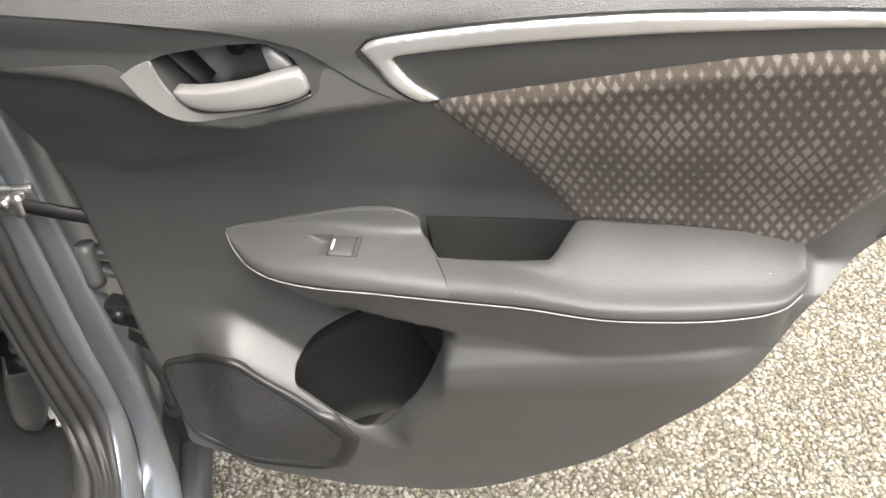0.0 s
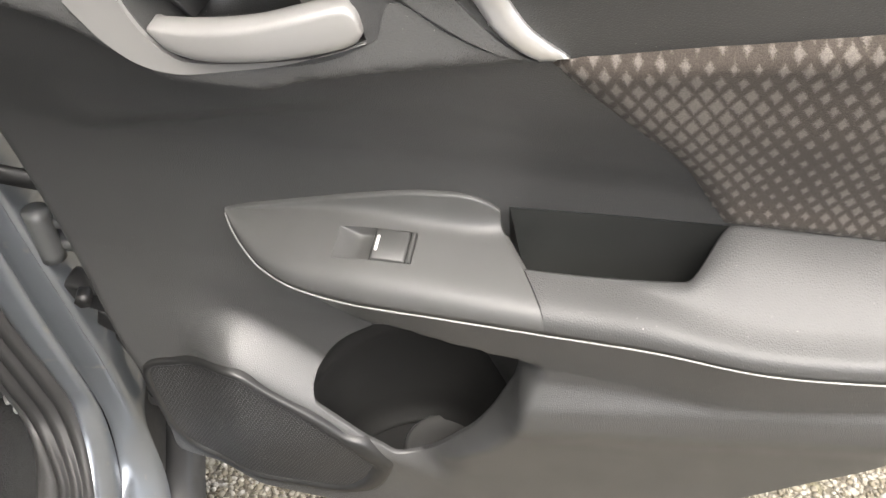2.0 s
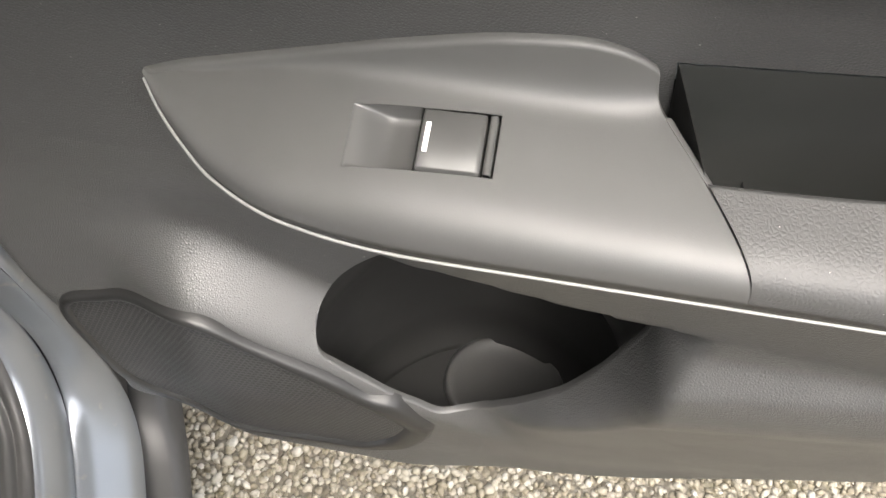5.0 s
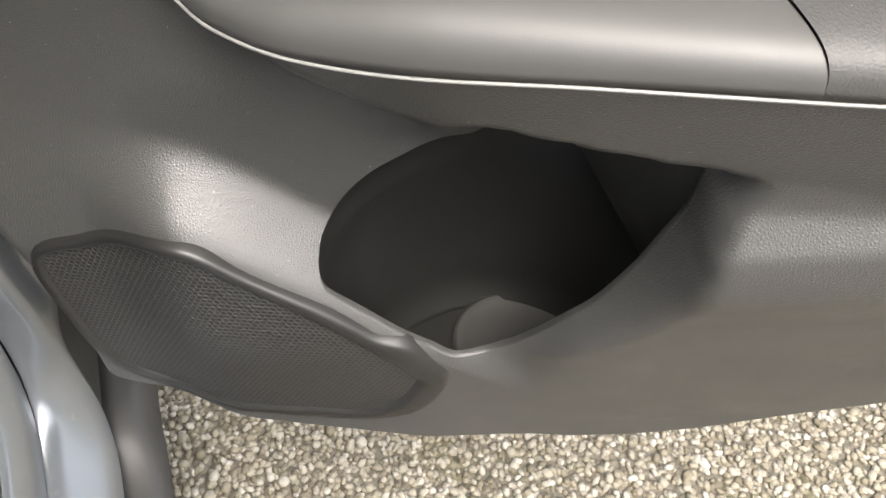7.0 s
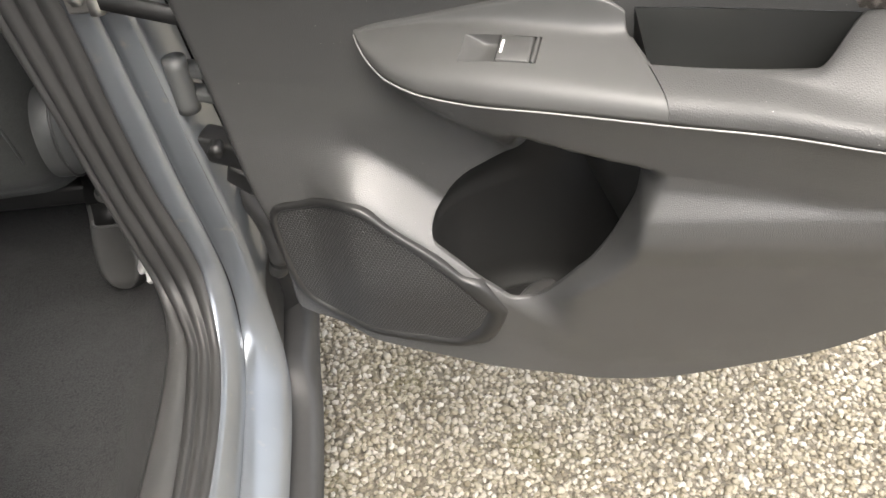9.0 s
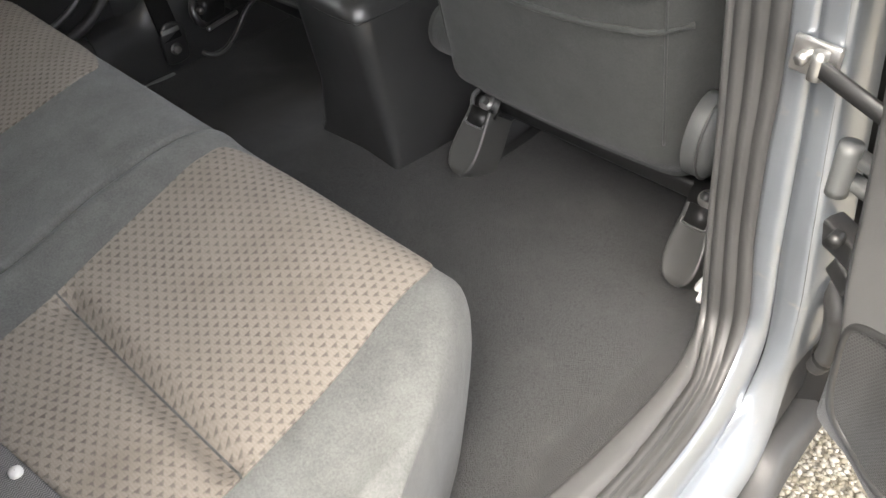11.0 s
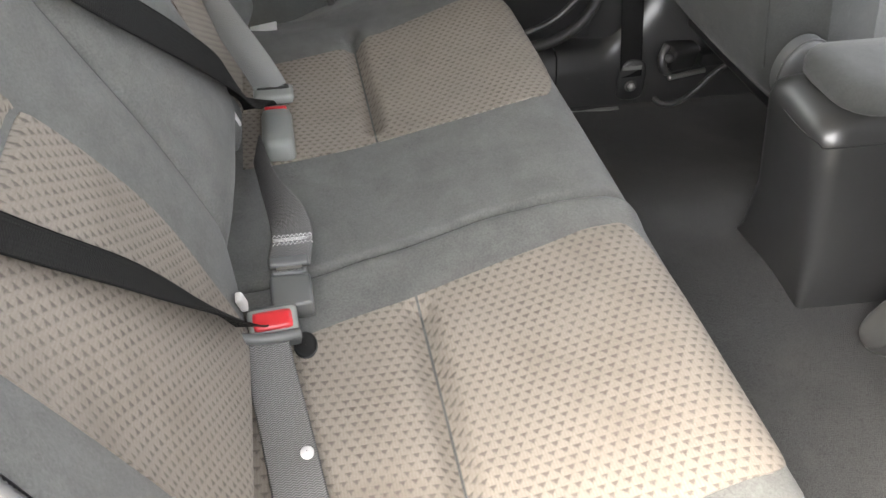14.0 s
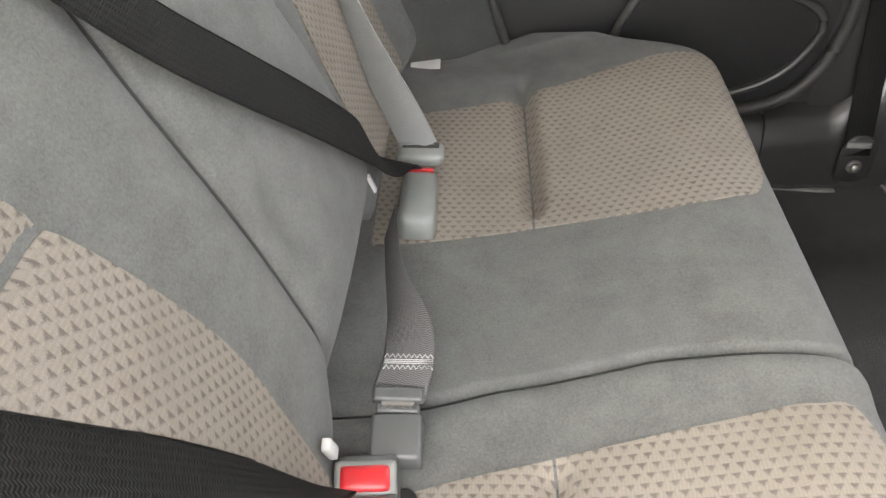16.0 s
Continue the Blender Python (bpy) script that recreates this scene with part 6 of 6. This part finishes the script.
def belts():
    b, bx = buckle((-0.766, 0.176, 0.415), (0, 24, 4), label="grey buckle with a red release button")
    bx("housing", (0.042, 0.052, 0.030), (-0.014, 0.002, -0.007), MAT_BUCKLE, 0.006)
    bx("bezel", (0.032, 0.053, 0.010), (-0.013, 0, 0.0085), MAT_BUCKLE_L, 0.0045, "pale edge round the button")
    bx("button", (0.024, 0.044, 0.012), (-0.013, 0, 0.0105), MAT_RED, 0.0055, "red release button")
    t = thing("seat_belt_tongue", "dark plastic belt tongue in its buckle", "belt tongue", (-0.758, 0.175, 0.428))
    part("loop", tube("loop", [(-0.757, 0.126, 0.436), (-0.752, 0.149, 0.430), (-0.751, 0.174, 0.428), (-0.756, 0.203, 0.426)], 0.0062, MAT_BUCKLE, 10, 24), t, "rounded tongue bar")
    part("end", tube("end", [(-0.772, 0.126, 0.439), (-0.764, 0.123, 0.438), (-0.757, 0.126, 0.436)], 0.005, MAT_BUCKLE, 10, 12), t)
    lap = thing("lap_belt", "grey woven lap belt across the seat joint", "seat belt", (-0.58, 0.19, 0.4), group="rear seat belts")
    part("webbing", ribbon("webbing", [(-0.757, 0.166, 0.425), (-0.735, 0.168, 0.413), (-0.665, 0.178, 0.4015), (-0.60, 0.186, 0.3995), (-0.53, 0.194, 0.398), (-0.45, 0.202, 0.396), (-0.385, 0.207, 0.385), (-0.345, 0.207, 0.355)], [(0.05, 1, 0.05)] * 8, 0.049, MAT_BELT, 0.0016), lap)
    for nm, p in (("stop_button", (-0.622, 0.198, 0.4015)), ("stop_button", (-0.470, 0.205, 0.3985))):
        rings = [[(p[0] + r * math.cos(q), p[1] + 0.9 * r * math.sin(q), p[2] + h) for q in np.linspace(0, 2 * math.pi, 20, endpoint=False)] for r, h in ((0.0072, 0.0), (0.0070, 0.0026), (0.0045, 0.0042), (0.0005, 0.0045))]
        part(nm, loft(nm, rings, MAT_WHITE), lap, "white plastic stop button")
    # same belt as the lap part, its shadow put into a darker webbing
    sh = thing("shoulder_belt", "shoulder belt over the cloth seat back with shade in its colour", "seat belt", (-0.65, 0.06, 0.6), group="rear seat belts")
    pts = [backrest(x, r, l) for x, r, l in ((-0.752, 0.050, 0.010), (-0.735, 0.076, 0.014), (-0.690, 0.150, 0.016), (-0.645, 0.230, 0.012), (-0.592, 0.328, 0.010), (-0.53, 0.44, 0.010), (-0.47, 0.56, 0.010))]
    sides = [(0.35, 0.55, 0.4), (0.5, 0.45, 0.35), (0.72, 0.28, 0.35), (0.82, 0.08, 0.35), (0.85, 0.0, 0.38), (0.85, -0.05, 0.4), (0.85, -0.05, 0.4)]
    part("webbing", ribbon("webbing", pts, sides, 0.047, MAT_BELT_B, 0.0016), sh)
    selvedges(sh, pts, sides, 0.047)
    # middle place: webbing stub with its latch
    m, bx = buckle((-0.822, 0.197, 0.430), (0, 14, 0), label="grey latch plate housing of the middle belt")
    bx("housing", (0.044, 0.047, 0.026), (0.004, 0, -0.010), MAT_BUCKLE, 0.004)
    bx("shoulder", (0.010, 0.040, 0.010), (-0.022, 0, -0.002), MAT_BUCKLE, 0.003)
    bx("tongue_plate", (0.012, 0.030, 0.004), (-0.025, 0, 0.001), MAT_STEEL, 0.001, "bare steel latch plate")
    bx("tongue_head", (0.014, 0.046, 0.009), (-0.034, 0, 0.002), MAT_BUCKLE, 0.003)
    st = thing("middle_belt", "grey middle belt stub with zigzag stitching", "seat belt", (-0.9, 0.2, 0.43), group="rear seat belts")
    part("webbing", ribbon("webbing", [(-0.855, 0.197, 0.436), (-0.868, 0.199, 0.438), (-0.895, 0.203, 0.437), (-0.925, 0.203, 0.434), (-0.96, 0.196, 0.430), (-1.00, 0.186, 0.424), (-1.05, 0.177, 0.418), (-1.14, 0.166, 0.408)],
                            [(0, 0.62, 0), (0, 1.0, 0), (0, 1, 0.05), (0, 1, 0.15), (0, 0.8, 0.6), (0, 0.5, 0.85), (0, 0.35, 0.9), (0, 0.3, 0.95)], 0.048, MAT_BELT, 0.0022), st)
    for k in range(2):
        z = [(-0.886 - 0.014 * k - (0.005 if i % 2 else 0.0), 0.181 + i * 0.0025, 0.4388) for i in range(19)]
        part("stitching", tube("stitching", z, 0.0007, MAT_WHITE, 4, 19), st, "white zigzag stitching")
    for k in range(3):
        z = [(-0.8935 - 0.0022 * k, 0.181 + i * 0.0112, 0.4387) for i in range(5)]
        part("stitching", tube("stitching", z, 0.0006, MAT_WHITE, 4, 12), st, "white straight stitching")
    # the shadowed underside of this belt is given as dark webbing
    bm_l = thing("middle_shoulder_belt", "middle belt across the seat back, darkened as if in shadow", "seat belt", (-1.1, 0.1, 0.6), group="rear seat belts")
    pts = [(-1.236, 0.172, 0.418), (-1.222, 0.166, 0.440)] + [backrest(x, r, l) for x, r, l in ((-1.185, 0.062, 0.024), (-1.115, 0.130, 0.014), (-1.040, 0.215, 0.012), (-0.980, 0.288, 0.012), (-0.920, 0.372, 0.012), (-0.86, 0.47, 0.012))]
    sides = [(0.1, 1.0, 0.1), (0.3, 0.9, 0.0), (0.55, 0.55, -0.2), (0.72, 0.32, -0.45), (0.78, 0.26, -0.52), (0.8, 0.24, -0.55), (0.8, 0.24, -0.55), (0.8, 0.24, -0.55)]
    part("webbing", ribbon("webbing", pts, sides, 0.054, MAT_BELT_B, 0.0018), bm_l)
    selvedges(bm_l, pts, sides, 0.054)
    lb, bx = buckle((-1.205, 0.196, 0.392), (0, -6, 0), label="tall grey buckle with thin red button")
    bx("housing", (0.122, 0.047, 0.038), (0.009, 0, 0.0), MAT_BUCKLE_L, 0.011)
    bx("button", (0.004, 0.034, 0.012), (-0.053, 0, 0.012), MAT_RED, 0.001, "thin red release button")
    lt = thing("seat_belt_tongue", "grey plastic belt tongue on light webbing", "belt tongue", (-1.275, 0.196, 0.41))
    part("head", box("head", (0.030, 0.060, 0.018), (-1.281, 0.195, 0.412), MAT_BUCKLE_L, (0, 10, 0), 0.007), lt)
    part("slot", box("slot", (0.012, 0.048, 0.004), (-1.287, 0.195, 0.4205), MAT_BLACK, (0, 10, 0), 0.0015), lt, "dark webbing slot")
    part("bar", tube("bar", [(-1.288, 0.166, 0.418), (-1.291, 0.195, 0.420), (-1.288, 0.224, 0.416)], 0.005, MAT_BUCKLE_L, 10, 14), lt)
    lg = thing("outer_shoulder_belt", "light grey belt running down to its buckle", "seat belt", (-1.35, 0.1, 0.55), group="rear seat belts")
    pts = [(-1.286, 0.194, 0.418), (-1.298, 0.175, 0.455), (-1.320, 0.142, 0.51), (-1.345, 0.109, 0.567), (-1.40, 0.045, 0.68), (-1.46, -0.03, 0.82), (-1.50, -0.08, 0.92)]
    sides = [(0.1, 1, 0.5), (0.15, 1, 0.5), (0.35, 0.85, 0.45), (0.5, 0.75, 0.4), (0.6, 0.6, 0.35), (0.7, 0.5, 0.3), (0.7, 0.5, 0.3)]
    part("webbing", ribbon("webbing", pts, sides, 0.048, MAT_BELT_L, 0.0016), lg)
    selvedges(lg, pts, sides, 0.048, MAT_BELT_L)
    # small tags and tabs at the seat joint
    for nm, lab, at, size, turn in (("plastic_tab", "white plastic tab at the seat joint", (-0.790, 0.146, 0.447), (0.012, 0.008, 0.026), (10, 20, 0)),
                                    ("plastic_tab", "white plastic tab beside a grey buckle", (-1.178, 0.142, 0.437), (0.010, 0.006, 0.024), (20, 0, 0)),
                                    ("lost_button", "white oval belt button on the seat back", (-0.553, 0.158, 0.403), (0.020, 0.006, 0.011), (20, 30, 0))):
        solo(nm, box(nm, size, at, MAT_WHITE, turn, 0.0028), lab, "tab")
    tg = thing("paper_tag", "folded white paper tag beside the cushion", "tag", (-1.605, 0.19, 0.35))
    part("leaf", box("leaf", (0.018, 0.050, 0.003), (-1.600, 0.186, 0.372), MAT_WHITE, (14, 28, 0), 0.001), tg)
    part("fold", box("fold", (0.024, 0.048, 0.003), (-1.590, 0.188, 0.358), MAT_WHITE, (14, -40, 0), 0.001), tg)


belts()


# ---- the far side of the cabin ----
def far_side():
    ob = thing("far_side_trim", "black plastic trim of the far centre pillar", "car trim", (-1.66, 0.9, 0.2))
    XL = -1.655
    # lower sill trim with its joint
    low = [[(XL + 0.03, y, 0.10), (XL + 0.02, y, 0.13), (XL + 0.012, y, 0.20), (XL, y, 0.238), (XL - 0.02, y, 0.246), (XL - 0.10, y, 0.25)] for y in np.linspace(0.50, 0.775, 8)]
    part("sill_trim", loft("sill_trim", low, MAT_TRIMBLACK, False, False, True), ob, "black sill trim")
    low = [[(XL + 0.032, y, 0.10), (XL + 0.022, y, 0.13), (XL + 0.014, y, 0.20), (XL + 0.002, y, 0.24 + 0.10 * ease(y, 0.90, 1.04)), (XL - 0.02, y, 0.25 + 0.14 * ease(y, 0.87, 1.02)), (XL - 0.10, y, 0.26 + 0.16 * ease(y, 0.85, 1.0))] for y in np.linspace(0.777, 1.25, 16)]
    part("pillar_foot", loft("pillar_foot", low, MAT_TRIMBLACK, False, False, True), ob, "black pillar foot trim")
    part("kick_strip", box("kick_strip", (0.012, 0.115, 0.012), (XL + 0.034, 0.862, 0.122), MAT_BUCKLE_L, (0, 0, 0), 0.003), ob, "grey lower edge")
    pil = [[(XL - 0.05 + 0.03 * math.sin(math.pi * f), 0.86 + 0.14 * f - 0.02 * (z - 0.3), z) for f in np.linspace(0, 1, 10)] for z in np.linspace(0.24, 1.2, 16)]
    part("pillar_trim", loft("pillar_trim", pil, MAT_TRIMBLACK, False), ob, "black pillar trim")
    # front belt with its floor anchor
    b = thing("front_seat_belt", "dark front belt with its floor anchor", "seat belt", (-1.64, 0.93, 0.3))
    part("webbing", ribbon("webbing", [(-1.622, 0.935, 0.20), (-1.632, 0.93, 0.26), (-1.645, 0.915, 0.40), (-1.66, 0.89, 0.62), (-1.68, 0.85, 0.95)], [(0.1, 1, 0)] * 5, 0.046, MAT_BELT_B, 0.0016), b)
    part("stitching", box("stitching", (0.003, 0.042, 0.010), (-1.6205, 0.934, 0.222), MAT_BELT_L, (0, -8, 0), 0.001), b, "grey stitched end")
    plate = []
    for h, g in ((0.0, 0.0), (0.005, 0.0), (0.007, 0.004)):
        ring = []
        for q in np.linspace(0, 2 * math.pi, 32, endpoint=False):
            c, d = math.cos(q), math.sin(q)
            ring.append((-1.630 + h, 0.940 + (0.030 - g) * math.copysign(abs(c) ** 0.7, c) * (1 + 0.35 * ease(-d, 0.2, 1.0)), 0.190 + (0.048 - g) * math.copysign(abs(d) ** 0.8, d)))
        plate.append(ring)
    plate.append([(-1.622, 0.940, 0.19)] * 32)
    part("anchor_plate", loft("anchor_plate", plate, MAT_TRIMBLACK), b, "black anchor plate")
    part("anchor_washer", tube("anchor_washer", [(-1.624, 0.938, 0.178), (-1.619, 0.938, 0.178)], 0.013, MAT_FLANGE, 20, 3), b, "grey washer")
    part("anchor_bolt", tube("anchor_bolt", [(-1.620, 0.938, 0.178), (-1.613, 0.938, 0.178)], 0.0085, MAT_STEEL, 6, 4), b, "steel anchor bolt")
    # exposed end of the far seat's rail
    r = thing("far_seat_rail", "black seat rail end with wire release handle", "seat rail", (-1.55, 1.02, 0.2))
    part("end", box("end", (0.050, 0.070, 0.055), (-1.640, 1.045, 0.235), MAT_BLACK, (0, 12, 15), 0.010), r, "black bracket")
    part("hook", tube("hook", [(-1.632, 1.010, 0.262), (-1.622, 0.998, 0.240), (-1.615, 1.004, 0.214), (-1.622, 1.020, 0.205)], 0.009, MAT_TRIMBLACK, 10, 24), r, "rounded bracket hook")
    part("pin", tube("pin", [(-1.610, 1.006, 0.246), (-1.600, 1.004, 0.246)], 0.008, MAT_FLANGE, 10, 4), r, "grey pivot pin")
    part("rail", box("rail", (0.035, 0.40, 0.03), (-1.620, 1.28, 0.245), MAT_BLACK, (3, 0, 0), 0.004), r, "black rail")
    part("rod", tube("rod", [(-1.602, 1.012, 0.201), (-1.610, 1.055, 0.203), (-1.618, 1.100, 0.205)], 0.0055, MAT_STEEL, 8, 12), r, "bare steel rod")
    part("handle", tube("handle", [(-1.560, 1.16, 0.262), (-1.566, 1.100, 0.232), (-1.563, 1.060, 0.192), (-1.560, 1.021, 0.166), (-1.566, 0.988, 0.162), (-1.580, 0.975, 0.170)], 0.0055, MAT_FOOT, 8, 48), r, "bent wire handle")
    # the far rear door with its speaker
    d = thing("far_rear_door", "closed far rear door with black speaker panel", "car door", (-1.70, 0.6, 0.3))
    rows = [[(-1.70 + 0.03 * ease(z, 0.55, 0.85) - 0.01 * ease(0.45 - z, 0, 0.2), y, z) for y in np.linspace(-0.05, 0.87, 30)] for z in np.linspace(0.235, 0.95, 30)]
    part("trim_panel", loft("trim_panel", rows, MAT_TRIMBLACK, False), d, "black door trim")
    spk = outline([(0.50, 0.36), (0.54, 0.30), (0.66, 0.285), (0.76, 0.315), (0.815, 0.375), (0.82, 0.43), (0.74, 0.47), (0.62, 0.49), (0.54, 0.46)], 0.01)
    part("speaker", sheet("speaker", spk, lambda y, z, q: (-1.682 + q, y, z), MAT_BLACK, (), 0.012, 0.006), d, "black speaker mesh")
    mid = spk.mean(0)
    rim = [(-1.680, mid[0] + (y - mid[0]) * 1.06, mid[1] + (z - mid[1]) * 1.06) for y, z in spk[::3]]
    part("speaker_rim", tube("speaker_rim", rim, 0.007, MAT_FOOT, 8, 120, True), d, "glossy speaker rim")
    seal = [(-1.672, 0.40, 0.262), (-1.672, 0.60, 0.255), (-1.672, 0.74, 0.262), (-1.672, 0.82, 0.30), (-1.674, 0.865, 0.38), (-1.675, 0.875, 0.50), (-1.68, 0.86, 0.8)]
    part("seal", tube("seal", seal, 0.012, MAT_RUBBER, 10, 60), d, "black door seal")
    # quarter trim behind the far seat
    q = thing("far_quarter_trim", "dark fabric-lined quarter trim beside the seat", "car trim", (-1.66, 0.05, 0.5))
    rows = [[(-1.672 - 0.03 * f, 0.34 - 0.42 * f - 0.35 * (z - 0.3), z) for f in np.linspace(0, 1, 8)] for z in np.linspace(0.25, 1.0, 14)]
    part("panel", loft("panel", rows, MAT_SUEDE_D, False), q)
    part("panel_seam", tube("panel_seam", [(-1.668, 0.345 - 0.35 * (z - 0.3), z) for z in np.linspace(0.28, 0.98, 8)], 0.008, MAT_RUBBER, 8, 40), q, "black edge bead")


far_side()


# ---- closing the car ----
def shell():
    c = thing("car_shell", "outer body of the blue-grey car with an unseen roof added for shade", "car body", (-1.0, 0.5, 1.3))
    # out-of-view roof, added to shade the cabin; its pale lining reflects light back
    roof = [[(x, y, 1.42 - 0.06 * ((x + 1.0) / 0.6) ** 2 - 0.05 * ((y - 0.6) / 1.2) ** 2) for x in np.linspace(-1.58, -0.42, 16)] for y in np.linspace(-0.75, 1.28, 20)]
    part("roof", loft("roof", roof, MAT_LINING, False), c, "unseen pale roof lining that bounces light")
    top = [[(x, y, 1.45 - 0.06 * ((x + 1.0) / 0.6) ** 2 - 0.05 * ((y - 0.6) / 1.2) ** 2) for x in np.linspace(-1.60, -0.40, 16)] for y in np.linspace(-0.78, 1.31, 20)]
    part("roof_skin", loft("roof_skin", top, MAT_PAINT, False), c, "blue-grey roof skin")
    part("far_flank", box("far_flank", (0.08, 4.2, 0.75), (-1.80, 0.6, 0.55), MAT_PAINT, (0, 0, 0), 0.03), c, "blue-grey flank")
    part("dashboard", box("dashboard", (1.3, 0.5, 0.62), (-1.0, 2.2, 0.62), MAT_TRIMBLACK, (0, 0, 0), 0.05), c, "black dashboard")
    part("bulkhead", box("bulkhead", (1.4, 0.06, 0.8), (-1.0, 2.45, 0.55), MAT_BLACK, (0, 0, 0), 0.01), c)
    part("tail", box("tail", (1.3, 0.06, 0.70), (-1.0, -0.95, 0.62), MAT_TRIMBLACK, (0, 0, 0), 0.01), c, "black tailgate trim")
    part("load_floor", box("load_floor", (1.34, 0.75, 0.04), (-1.0, -0.55, 0.40), MAT_CARPET, (0, 0, 0), 0.008), c, "carpeted load floor")
    part("underbody", box("underbody", (1.55, 3.6, 0.05), (-1.0, 0.7, 0.085), MAT_BLACK, (0, 0, 0), 0.01), c, "dark underbody")
    # unseen pane, placed to filter the light falling on the far seat
    part("tinted_glass", box("tinted_glass", (0.006, 1.45, 0.44), (-1.715, 0.12, 1.15), MAT_GLASS, (0, 12, 0), 0.002), c, "unseen far side pane added to filter window light")
    # unseen rail, added to stop the sun from reaching the far cushion
    rail = [[(-1.50, y, 1.385), (-1.60, y, 1.375), (-1.69, y, 1.345), (-1.745, y, 1.29), (-1.76, y, 1.24), (-1.70, y, 1.30), (-1.62, y, 1.33), (-1.50, y, 1.345)] for y in np.linspace(-0.80, 1.31, 12)]
    part("light_block_rail", loft("light_block_rail", rail, MAT_PAINT, True), c, "unseen side roof rail added to hold back light")
    # its mirror, also out of view, cuts high light on the near cushion
    near = [[(-2.0 - x, y, z) for x, y, z in ring] for ring in rail]
    part("light_block_rail", loft("light_block_rail", near, MAT_PAINT, True, False, True), c, "unseen side roof rail added to hold back light")
    part("rear_quarter", box("rear_quarter", (0.10, 0.95, 0.60), (-0.30, -0.55, 0.55), MAT_PAINT, (0, 0, 0), 0.04), c, "blue-grey rear quarter")
    part("front_door_skin", box("front_door_skin", (0.07, 1.05, 0.62), (-0.315, 1.48, 0.55), MAT_PAINT, (0, 0, 0), 0.03), c, "blue-grey front door")


shell()
